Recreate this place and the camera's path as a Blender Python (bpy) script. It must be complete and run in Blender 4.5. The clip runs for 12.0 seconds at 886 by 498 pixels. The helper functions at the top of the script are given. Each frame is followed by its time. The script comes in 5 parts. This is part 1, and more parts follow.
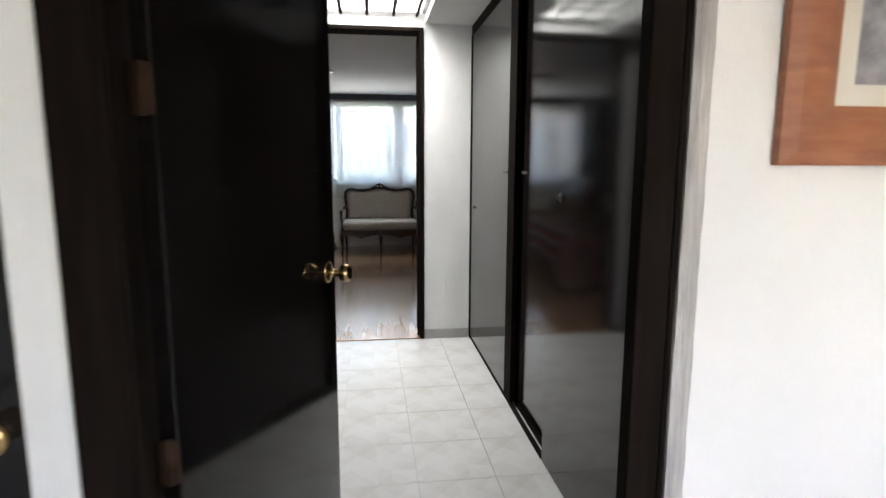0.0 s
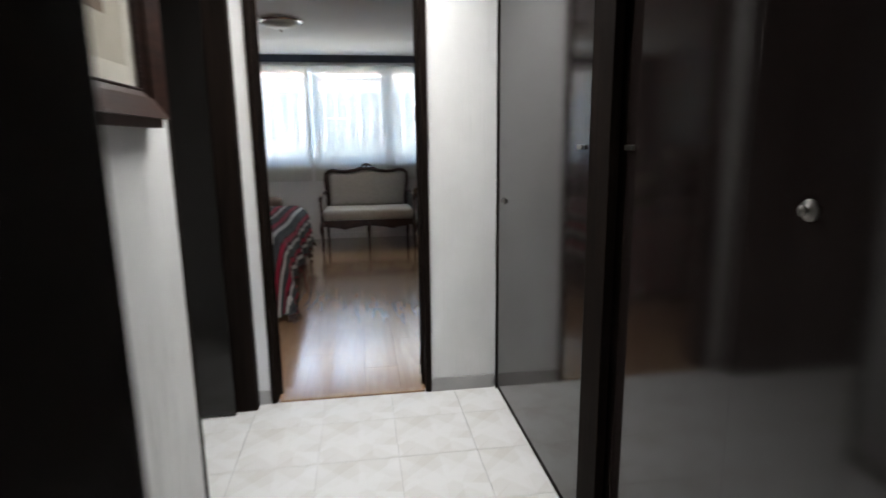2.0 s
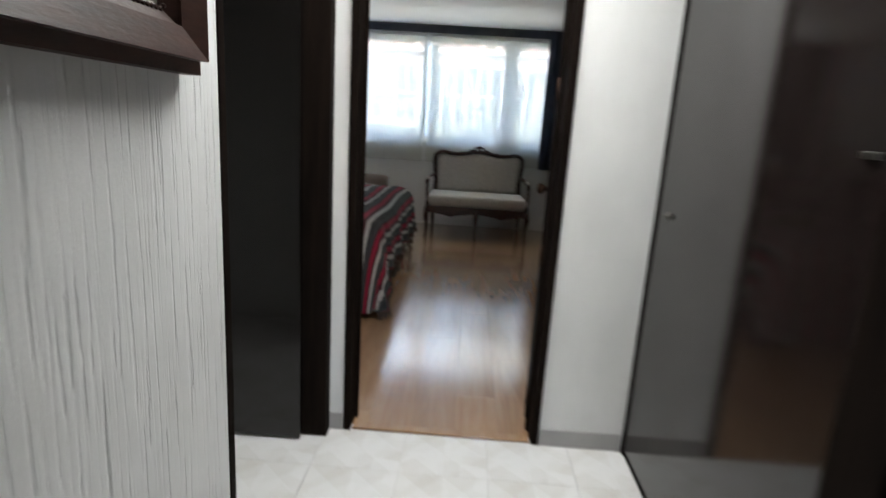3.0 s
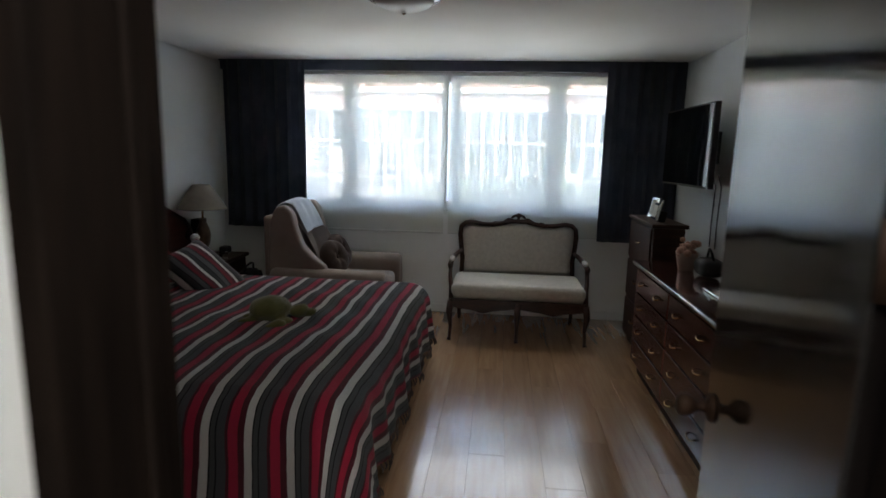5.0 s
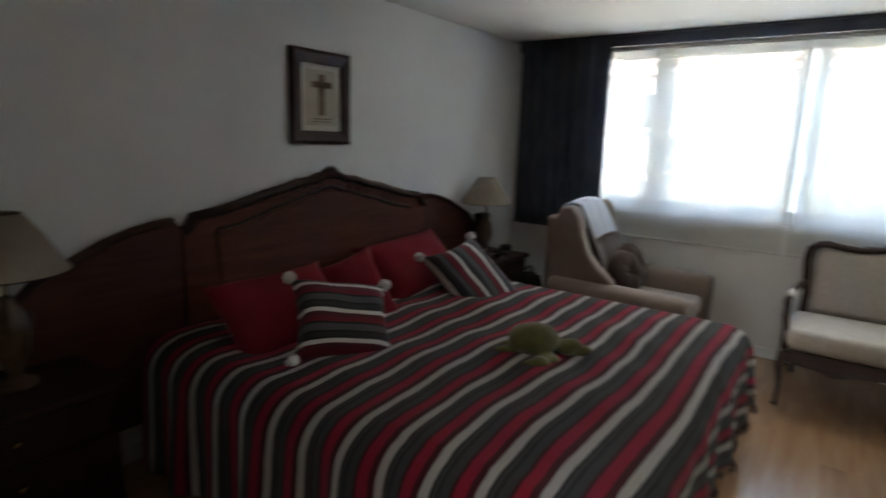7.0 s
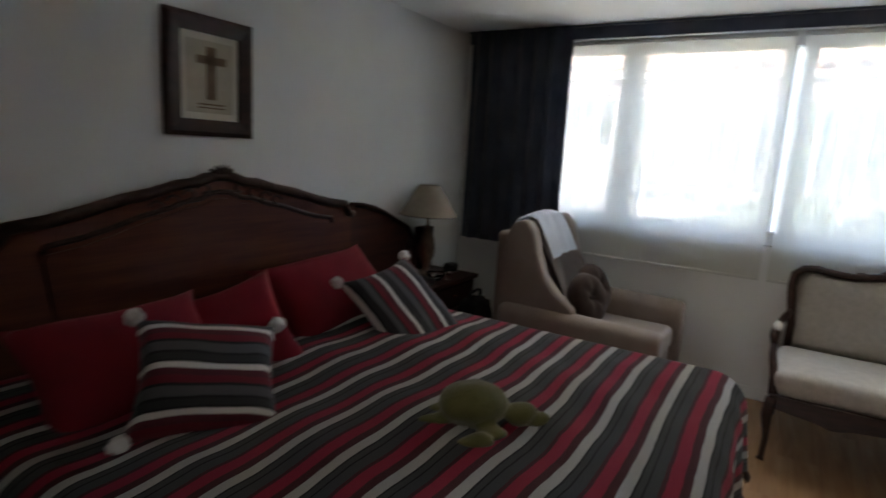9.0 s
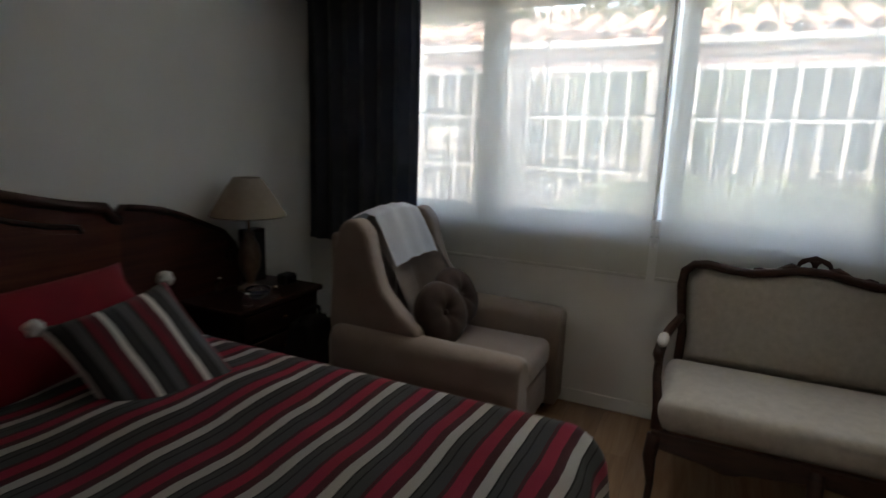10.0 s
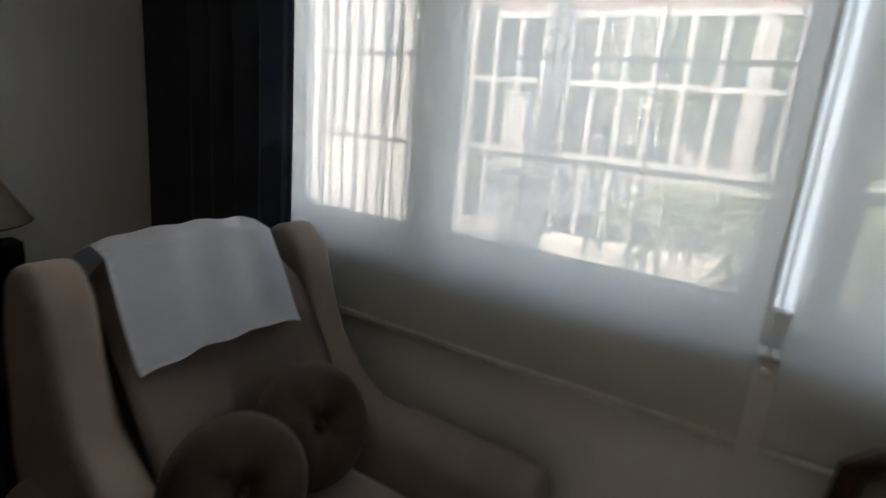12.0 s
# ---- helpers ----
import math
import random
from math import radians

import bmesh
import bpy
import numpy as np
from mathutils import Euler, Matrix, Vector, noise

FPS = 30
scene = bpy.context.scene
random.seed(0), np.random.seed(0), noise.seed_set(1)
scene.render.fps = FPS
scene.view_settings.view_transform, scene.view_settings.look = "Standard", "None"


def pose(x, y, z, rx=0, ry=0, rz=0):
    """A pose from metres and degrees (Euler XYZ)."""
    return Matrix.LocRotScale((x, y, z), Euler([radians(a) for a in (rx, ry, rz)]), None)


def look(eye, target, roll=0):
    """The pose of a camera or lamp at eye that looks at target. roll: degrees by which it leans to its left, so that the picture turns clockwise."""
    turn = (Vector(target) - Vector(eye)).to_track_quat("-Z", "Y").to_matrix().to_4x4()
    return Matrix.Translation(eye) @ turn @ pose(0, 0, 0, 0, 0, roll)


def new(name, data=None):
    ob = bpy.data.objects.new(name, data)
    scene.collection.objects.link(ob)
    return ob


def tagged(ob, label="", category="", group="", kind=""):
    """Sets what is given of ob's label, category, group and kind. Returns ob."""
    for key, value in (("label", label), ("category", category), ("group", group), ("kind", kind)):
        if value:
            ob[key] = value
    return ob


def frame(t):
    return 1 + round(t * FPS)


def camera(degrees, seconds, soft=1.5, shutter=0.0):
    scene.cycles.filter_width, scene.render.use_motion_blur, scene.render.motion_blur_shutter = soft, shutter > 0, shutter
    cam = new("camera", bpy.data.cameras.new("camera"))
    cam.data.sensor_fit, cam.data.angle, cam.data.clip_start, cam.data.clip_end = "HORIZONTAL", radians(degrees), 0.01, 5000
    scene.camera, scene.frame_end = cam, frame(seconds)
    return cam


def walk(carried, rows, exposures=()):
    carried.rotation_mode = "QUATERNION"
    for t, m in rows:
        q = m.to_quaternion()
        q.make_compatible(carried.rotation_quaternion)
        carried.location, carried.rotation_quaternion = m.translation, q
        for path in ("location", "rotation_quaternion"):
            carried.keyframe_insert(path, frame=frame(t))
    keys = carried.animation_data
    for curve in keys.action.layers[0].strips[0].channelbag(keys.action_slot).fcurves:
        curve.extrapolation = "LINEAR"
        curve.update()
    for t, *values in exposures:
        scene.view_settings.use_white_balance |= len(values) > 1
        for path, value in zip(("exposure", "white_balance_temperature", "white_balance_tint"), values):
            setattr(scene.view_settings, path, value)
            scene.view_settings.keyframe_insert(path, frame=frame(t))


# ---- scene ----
cam = camera(77.1, 12.0, soft=1.5, shutter=0.6)
PATH = [
    (0, (2.798, -4.263, 1.324), (3.057, -2.303, 1.024), 0.2),
    (0.5, (2.886, -3.961, 1.317), (3.097, -1.999, 0.994), -0.1),
    (1, (2.87, -3.627, 1.308), (3.026, -1.663, 0.963), -0.3),
    (1.5, (2.889, -3.228, 1.3), (3.069, -1.271, 0.928), -0.0),
    (2, (2.862, -2.897, 1.31), (3.149, -0.955, 0.927), -0.7),
    (2.2, (2.878, -2.749, 1.307), (3.258, -0.836, 0.862), -0.7),
    (2.5, (2.877, -2.58, 1.299), (3.295, -0.681, 0.832), 0.0),
    (3, (2.827, -2.271, 1.299), (2.758, -0.323, 0.852), 3.5),
    (3.5, (2.819, -1.823, 1.346), (2.65, 0.141, 1.007), 3.1),
    (5.5, (2.723, -0.294, 1.574), (2.526, 1.668, 1.243), 1.0),
    (5.8, (2.689, -0.17, 1.576), (2.480, 1.782, 1.237), 0.6),
    (6, (2.666, -0.087, 1.578), (2.301, 1.85, 1.234), 0.3),
    (6.1, (2.659, -0.056, 1.558), (2.225, 1.866, 1.214), 0.2),
    (6.5, (2.608, 0.063, 1.571), (1.863, 1.883, 1.206), 0.7),
    (8.3, (2.419, 0.43, 1.473), (0.789, 1.511, 1.053), 4.0),
    (8.5, (2.368, 0.547, 1.474), (0.957, 1.913, 1.097), 3.9),
    (9, (2.305, 0.765, 1.498), (1.288, 2.452, 1.147), 3.4),
    (9.1, (2.298, 0.823, 1.493), (1.325, 2.536, 1.144), 3.0),
    (9.5, (2.446, 1.181, 1.505), (1.52, 2.915, 1.136), 2.4),
    (10, (2.469, 1.723, 1.494), (1.642, 3.501, 1.104), 1.9),
    (10.5, (2.473, 2.164, 1.476), (1.652, 3.937, 1.049), 2.9),
    (11, (2.388, 2.613, 1.453), (1.494, 4.347, 1.015), 3.0),
    (11.2, (2.34, 2.753, 1.475), (1.452, 4.487, 1.022), 3.2),
    (11.5, (2.328, 3.016, 1.478), (1.42, 4.73, 0.992), 3.6),
    (12, (2.233, 3.464, 1.475), (1.219, 5.118, 0.989), 4.9),
]
WALK = [(t, look(eye, target, roll)) for t, eye, target, roll in PATH]
EXPOSURES = [(0.0, 4.95, 7000, 11), (0.5, 5.0, 7000, 11), (1.0, 5.05, 7000, 11), (1.5, 4.75, 6900, 11), (2.0, 4.8, 6900, 11), (2.5, 4.8, 6900, 10),
             (3.0, 4.8, 6900, 9), (3.5, 4.65, 6900, 8), (5.5, 4.74, 7100, 10), (6.0, 4.88, 7200, 10), (6.5, 4.84, 7500, 10),
             (8.3, 6.7, 6900, 9), (8.5, 6.65, 6900, 9), (9.0, 4.9, 7500, 12), (9.5, 4.36, 7900, 12), (10.5, 3.98, 8100, 12), (11.5, 3.93, 8200, 11), (12.0, 3.9, 8100, 13)]
walk(cam, WALK, EXPOSURES)

# ---- world, sun, window light and added fill ----
world = bpy.data.worlds.new("sky")
scene.world = world
world.use_nodes = True
wn = world.node_tree.nodes
sky = wn.new("ShaderNodeTexSky")
sky.sky_type = "NISHITA"
sky.sun_disc = False
sky.sun_elevation = radians(58)
sky.sun_rotation = radians(200)
sky.dust_density = 3.0
wn["Background"].inputs["Strength"].default_value = 0.15
world.node_tree.links.new(sky.outputs["Color"], wn["Background"].inputs["Color"])

sun_data = bpy.data.lights.new("sun", "SUN")
sun_data.energy, sun_data.angle, sun_data.color = 0.5, radians(10), (1.0, 0.96, 0.90)
sun = new("sun", sun_data)
sun.matrix_world = look((0, 0, 30), (8, 22.0, -8.0))


def area_lamp(name, eye, target, w, h, watts, color=(0.92, 0.96, 1.0), spread=180):
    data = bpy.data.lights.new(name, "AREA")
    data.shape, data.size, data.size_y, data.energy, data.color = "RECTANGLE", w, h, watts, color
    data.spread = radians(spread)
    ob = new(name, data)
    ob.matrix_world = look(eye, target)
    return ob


SKYLIGHT_W, ENTRY_W, FILL_DOWN_W, FILL_UP_W = 1.38, 0.26, 0.10, 0.17
area_lamp("skylight_daylight", (2.855, -0.705, 2.43), (2.855, -0.704, 0), 0.70, 1.08, SKYLIGHT_W, spread=150)
# added lamp in an assumed, unseen opening; it lights the anteroom
area_lamp("entry_fill", (3.6, -6.93, 1.575), (3.45, -3.3, 1.3), 1.15, 0.9, ENTRY_W)
# added fill lamps inside the blinds, aimed steeply down and up to brighten the room
area_lamp("room_fill_down", (2.27, 4.60, 1.70), (2.27, 3.60, 0.45), 3.0, 0.45, FILL_DOWN_W, (0.97, 0.99, 1.0), 80)
area_lamp("room_fill_up", (2.27, 4.60, 1.25), (2.27, 3.60, 2.50), 3.0, 0.45, FILL_UP_W, (0.98, 1.0, 0.98), 80)


# ---- materials ----
def nodes_of(name):
    m = bpy.data.materials.new(name)
    m.use_nodes = True
    nt = m.node_tree
    return m, nt, nt.nodes["Principled BSDF"]


def ramp_node(nt, stops, interpolation="LINEAR"):
    n = nt.nodes.new("ShaderNodeValToRGB")
    n.color_ramp.interpolation = interpolation
    while len(n.color_ramp.elements) < len(stops):
        n.color_ramp.elements.new(0.5)
    for e, (p, c) in zip(n.color_ramp.elements, stops):
        e.position, e.color = p, (*c, 1)
    return n


def mapped(nt, stretch, coord="Object"):
    tc = nt.nodes.new("ShaderNodeTexCoord")
    mp = nt.nodes.new("ShaderNodeMapping")
    mp.inputs["Scale"].default_value = stretch
    nt.links.new(tc.outputs[coord], mp.inputs["Vector"])
    return mp


def noise_node(nt, vec, scale, detail=4.0, rough=0.55):
    n = nt.nodes.new("ShaderNodeTexNoise")
    n.inputs["Scale"].default_value, n.inputs["Detail"].default_value, n.inputs["Roughness"].default_value = scale, detail, rough
    nt.links.new(vec.outputs[0], n.inputs["Vector"])
    return n


def bump_into(nt, bsdf, height, strength, distance=0.01):
    b = nt.nodes.new("ShaderNodeBump")
    b.inputs["Strength"].default_value, b.inputs["Distance"].default_value = strength, distance
    nt.links.new(height, b.inputs["Height"])
    nt.links.new(b.outputs["Normal"], bsdf.inputs["Normal"])


def surface(name, c1, c2, scale=6.0, rough=0.5, rough2=None, bump=0.1, fine=90.0, stretch=(1, 1, 1), metal=0.0, coat=0.0,
            sheen=0.0, vary=0.0, bumpd=0.004, spec=0.5):
    """Two tones mixed by large noise, fine grain in the relief, gloss that changes with the large noise."""
    m, nt, p = nodes_of(name)
    mp = mapped(nt, stretch)
    big = noise_node(nt, mp, scale)
    small = noise_node(nt, mp, fine, 3.0)
    r = ramp_node(nt, [(0.3, c1), (0.7, c2)])
    nt.links.new(big.outputs["Fac"], r.inputs["Fac"])
    col = r.outputs["Color"]
    if vary:
        oi = nt.nodes.new("ShaderNodeObjectInfo")
        mr = nt.nodes.new("ShaderNodeMapRange")
        mr.inputs["To Min"].default_value, mr.inputs["To Max"].default_value = 1 - vary, 1 + vary
        nt.links.new(oi.outputs["Random"], mr.inputs["Value"])
        hs = nt.nodes.new("ShaderNodeHueSaturation")
        nt.links.new(mr.outputs["Result"], hs.inputs["Value"])
        nt.links.new(col, hs.inputs["Color"])
        col = hs.outputs["Color"]
    nt.links.new(col, p.inputs["Base Color"])
    rr = nt.nodes.new("ShaderNodeMapRange")
    rr.inputs["To Min"].default_value, rr.inputs["To Max"].default_value = rough, rough2 if rough2 is not None else min(1, rough * 1.25)
    nt.links.new(big.outputs["Fac"], rr.inputs["Value"])
    nt.links.new(rr.outputs["Result"], p.inputs["Roughness"])
    p.inputs["Metallic"].default_value = metal
    p.inputs["Coat Weight"].default_value = coat
    p.inputs["Coat Roughness"].default_value = 0.12
    p.inputs["Sheen Weight"].default_value = sheen
    p.inputs["Specular IOR Level"].default_value = spec
    if bump:
        bump_into(nt, p, small.outputs["Fac"], bump, bumpd)
    return m


def combed_plaster(name, depth=1.0):
    """White plaster dragged with a comb: long upright grooves of uneven length."""
    m, nt, p = nodes_of(name)
    mp = mapped(nt, (1, 1, 0.035))
    n1 = noise_node(nt, mp, 85.0, 3.0, 0.55)
    r1 = ramp_node(nt, [(0.0, (0, 0, 0)), (0.35, (0.0, 0.0, 0.0)), (0.40, (0.85, 0.85, 0.85)), (0.5, (1, 1, 1))])
    nt.links.new(n1.outputs["Fac"], r1.inputs["Fac"])
    mp2 = mapped(nt, (1, 1, 0.6))
    n2 = noise_node(nt, mp2, 5.0)
    r2 = ramp_node(nt, [(0.3, (0.74, 0.74, 0.73)), (0.7, (0.82, 0.82, 0.81))])
    nt.links.new(n2.outputs["Fac"], r2.inputs["Fac"])
    nt.links.new(r2.outputs["Color"], p.inputs["Base Color"])
    p.inputs["Roughness"].default_value = 0.6
    n3 = noise_node(nt, mapped(nt, (1, 1, 1)), 140.0, 2.0)
    add = nt.nodes.new("ShaderNodeMath")
    add.operation = "MULTIPLY_ADD"
    add.inputs[1].default_value = 0.12
    nt.links.new(n3.outputs["Fac"], add.inputs[0])
    nt.links.new(r1.outputs["Color"], add.inputs[2])
    bump_into(nt, p, add.outputs[0], depth, 0.004)
    return m


def marble_tile(name):
    """Glazed off-white tile with pale beige shards and a faint cloud."""
    m, nt, p = nodes_of(name)
    mp = mapped(nt, (1, 1, 1))
    v = nt.nodes.new("ShaderNodeTexVoronoi")
    v.inputs["Scale"].default_value = 9.0
    nt.links.new(mp.outputs[0], v.inputs["Vector"])
    n = noise_node(nt, mp, 4.0, 6.0, 0.65)
    mix = nt.nodes.new("ShaderNodeMixRGB")
    mix.inputs["Fac"].default_value = 0.35
    sep = nt.nodes.new("ShaderNodeSeparateColor")
    nt.links.new(v.outputs["Color"], sep.inputs["Color"])
    nt.links.new(n.outputs["Fac"], mix.inputs["Color1"])
    nt.links.new(sep.outputs["Red"], mix.inputs["Color2"])
    ax = nt.nodes.new("ShaderNodeSeparateXYZ")
    nt.links.new(mp.outputs[0], ax.inputs[0])

    def calc(op, a, b=None):
        node = nt.nodes.new("ShaderNodeMath")
        node.operation = op
        for k, v in enumerate((a, b)):
            if v is None:
                continue
            if isinstance(v, float):
                node.inputs[k].default_value = v
            else:
                nt.links.new(v, node.inputs[k])
        return node.outputs[0]

    au, av = calc("ABSOLUTE", ax.outputs["X"]), calc("ABSOLUTE", ax.outputs["Y"])
    diamond = calc("LESS_THAN", calc("ADD", au, av), 0.155)
    half = calc("GREATER_THAN", calc("MULTIPLY", ax.outputs["X"], ax.outputs["Y"]), 0.0)
    kite = calc("GREATER_THAN", au, av)
    shards = calc("ADD", calc("MULTIPLY", diamond, 0.13), calc("ADD", calc("MULTIPLY", half, 0.10), calc("MULTIPLY", kite, 0.12)))
    fac = calc("ADD", calc("MULTIPLY", mix.outputs["Color"], 0.80), shards)
    r = ramp_node(nt, [(0.28, (0.71, 0.69, 0.655)), (0.48, (0.775, 0.765, 0.745)), (0.66, (0.83, 0.825, 0.815))])
    nt.links.new(fac, r.inputs["Fac"])
    nt.links.new(r.outputs["Color"], p.inputs["Base Color"])
    p.inputs["Roughness"].default_value = 0.16
    bump_into(nt, p, n.outputs["Fac"], 0.05, 0.003)
    return m


def laminate(name):
    m, nt, p = nodes_of(name)
    oi = nt.nodes.new("ShaderNodeObjectInfo")
    mp = mapped(nt, (14, 1.1, 14))
    shift = nt.nodes.new("ShaderNodeVectorMath")
    shift.operation = "ADD"
    comb = nt.nodes.new("ShaderNodeCombineXYZ")
    scale = nt.nodes.new("ShaderNodeMath")
    scale.operation = "MULTIPLY"
    scale.inputs[1].default_value = 60.0
    nt.links.new(oi.outputs["Random"], scale.inputs[0])
    nt.links.new(scale.outputs[0], comb.inputs["X"])
    nt.links.new(scale.outputs[0], comb.inputs["Z"])
    nt.links.new(mp.outputs[0], shift.inputs[0])
    nt.links.new(comb.outputs[0], shift.inputs[1])
    n = noise_node(nt, shift, 1.6, 6.0, 0.6)
    n.inputs["Distortion"].default_value = 0.6
    r = ramp_node(nt, [(0.25, (0.27, 0.145, 0.075)), (0.55, (0.36, 0.21, 0.115)), (0.8, (0.42, 0.265, 0.155))])
    nt.links.new(n.outputs["Fac"], r.inputs["Fac"])
    mr = nt.nodes.new("ShaderNodeMapRange")
    mr.inputs["To Min"].default_value, mr.inputs["To Max"].default_value = 0.9, 1.09
    nt.links.new(oi.outputs["Random"], mr.inputs["Value"])
    hs = nt.nodes.new("ShaderNodeHueSaturation")
    nt.links.new(mr.outputs["Result"], hs.inputs["Value"])
    nt.links.new(r.outputs["Color"], hs.inputs["Color"])
    nt.links.new(hs.outputs["Color"], p.inputs["Base Color"])
    p.inputs["Roughness"].default_value = 0.22
    p.inputs["Coat Weight"].default_value, p.inputs["Coat Roughness"].default_value = 1.0, 0.12
    bump_into(nt, p, n.outputs["Fac"], 0.008, 0.002)
    return m


def striped_weave(name, period, axis, thin=False, start=0.0):
    """Woven serape cloth: white, grey, black and red bands along the cloth's own coordinate."""
    m, nt, p = nodes_of(name)
    tc = nt.nodes.new("ShaderNodeTexCoord")
    sep = nt.nodes.new("ShaderNodeSeparateXYZ")
    nt.links.new(tc.outputs["UV"], sep.inputs[0])
    wob = noise_node(nt, tc, 7.0, 2.0)
    nt.links.new(tc.outputs["UV"], wob.inputs["Vector"])
    wm = nt.nodes.new("ShaderNodeMath")
    wm.operation = "MULTIPLY_ADD"
    wm.inputs[1].default_value = 0.012
    nt.links.new(wob.outputs["Fac"], wm.inputs[0])
    off = nt.nodes.new("ShaderNodeMath")
    off.operation = "SUBTRACT"
    off.inputs[1].default_value = start
    nt.links.new(sep.outputs[axis], off.inputs[0])
    nt.links.new(off.outputs[0], wm.inputs[2])
    d = nt.nodes.new("ShaderNodeMath")
    d.operation = "DIVIDE"
    d.inputs[1].default_value = period
    nt.links.new(wm.outputs[0], d.inputs[0])
    f = nt.nodes.new("ShaderNodeMath")
    f.operation = "FRACT"
    nt.links.new(d.outputs[0], f.inputs[0])
    white, grey, black, red = (0.76, 0.74, 0.71), (0.095, 0.10, 0.103), (0.015, 0.015, 0.017), (0.54, 0.022, 0.07)
    slate, dk, maroon = (0.092, 0.098, 0.106), (0.034, 0.035, 0.040), (0.12, 0.018, 0.030)
    r = ramp_node(nt, [(0.0, white), (0.19, black), (0.225, grey), (0.33, black), (0.36, slate), (0.55, maroon), (0.62, red), (0.84, maroon)], "CONSTANT")
    if thin:
        r = ramp_node(nt, [(0.0, white), (0.13, black), (0.18, dk), (0.34, black), (0.40, slate), (0.62, black), (0.68, (0.20, 0.010, 0.026)), (0.84, maroon)], "CONSTANT")
    nt.links.new(f.outputs[0], r.inputs["Fac"])
    fine = noise_node(nt, tc, 240.0, 2.0)
    nt.links.new(tc.outputs["UV"], fine.inputs["Vector"])
    mr = nt.nodes.new("ShaderNodeMapRange")
    mr.inputs["To Min"].default_value, mr.inputs["To Max"].default_value = 0.6, 1.35
    nt.links.new(fine.outputs["Fac"], mr.inputs["Value"])
    hs = nt.nodes.new("ShaderNodeHueSaturation")
    nt.links.new(mr.outputs["Result"], hs.inputs["Value"])
    nt.links.new(r.outputs["Color"], hs.inputs["Color"])
    nt.links.new(hs.outputs["Color"], p.inputs["Base Color"])
    p.inputs["Roughness"].default_value = 0.9
    p.inputs["Sheen Weight"].default_value = 0.15
    bump_into(nt, p, fine.outputs["Fac"], 0.5, 0.003)
    return m


def sheer_fabric(name):
    """Screen fabric of a roller blind: part of the light goes straight through the weave, the rest is scattered."""
    m, nt, p = nodes_of(name)
    nt.nodes.remove(p)
    out = nt.nodes["Material Output"]
    tr = nt.nodes.new("ShaderNodeBsdfTransparent")
    tl = nt.nodes.new("ShaderNodeBsdfTranslucent")
    df = nt.nodes.new("ShaderNodeBsdfDiffuse")
    mp = mapped(nt, (1, 1, 1))
    n = noise_node(nt, mp, 3.0)
    r = ramp_node(nt, [(0.3, (0.80, 0.81, 0.765)), (0.7, (0.85, 0.86, 0.815))])
    nt.links.new(n.outputs["Fac"], r.inputs["Fac"])
    nt.links.new(r.outputs["Color"], tl.inputs["Color"])
    nt.links.new(r.outputs["Color"], df.inputs["Color"])
    tr.inputs["Color"].default_value = (0.95, 0.96, 0.95, 1)
    m1, m2 = nt.nodes.new("ShaderNodeMixShader"), nt.nodes.new("ShaderNodeMixShader")
    m1.inputs[0].default_value = 0.24
    nt.links.new(tl.outputs[0], m1.inputs[1])
    nt.links.new(df.outputs[0], m1.inputs[2])
    m2.inputs[0].default_value = 0.175
    nt.links.new(m1.outputs[0], m2.inputs[1])
    nt.links.new(tr.outputs[0], m2.inputs[2])
    nt.links.new(m2.outputs[0], out.inputs["Surface"])
    return m


def frosted(name):
    m, nt, p = nodes_of(name)
    nt.nodes.remove(p)
    tl = nt.nodes.new("ShaderNodeBsdfTranslucent")
    n = noise_node(nt, mapped(nt, (1, 1, 1)), 5.0)
    r = ramp_node(nt, [(0.3, (0.78, 0.81, 0.80)), (0.7, (0.84, 0.86, 0.85))])
    nt.links.new(n.outputs["Fac"], r.inputs["Fac"])
    nt.links.new(r.outputs["Color"], tl.inputs["Color"])
    nt.links.new(tl.outputs[0], nt.nodes["Material Output"].inputs["Surface"])
    return m


def glass(name, rough=0.0):
    m, nt, p = nodes_of(name)
    p.inputs["Base Color"].default_value = (0.95, 0.98, 0.97, 1)
    p.inputs["Transmission Weight"].default_value = 1.0
    p.inputs["Roughness"].default_value = rough
    p.inputs["IOR"].default_value = 1.45
    return m


WALL = surface("painted_wall", (0.79, 0.80, 0.785), (0.85, 0.86, 0.845), 2.0, 0.7, bump=0.12, fine=160)
ENTRY_WALL = surface("entry_wall_paint", (0.74, 0.74, 0.73), (0.80, 0.80, 0.79), 2.0, 0.6, bump=0.15, fine=120)
CEIL = surface("ceiling_paint", (0.80, 0.805, 0.79), (0.86, 0.86, 0.85), 1.5, 0.8, bump=0.25, fine=110)
SHADEPLASTER = surface("shaded_plaster", (0.30, 0.29, 0.28), (0.52, 0.51, 0.49), 45, 0.9, bump=1.0, fine=110, stretch=(1, 1, 0.08))
COMB = combed_plaster("combed_plaster")
COMB_SOFT = combed_plaster("softly_combed_plaster", 0.25)
TILE = marble_tile("glazed_tile")
GROUT = surface("grout", (0.66, 0.65, 0.63), (0.78, 0.77, 0.75), 20, 0.85)
LAM = laminate("laminate_plank")
SKIRT = surface("skirting_tile", (0.33, 0.325, 0.32), (0.41, 0.40, 0.39), 8, 0.3)
BLACK = surface("dark_lacquer", (0.005, 0.0042, 0.004), (0.009, 0.007, 0.0065), 5.0, 0.06, 0.11, bump=0.012, fine=60, stretch=(6, 6, 0.5))
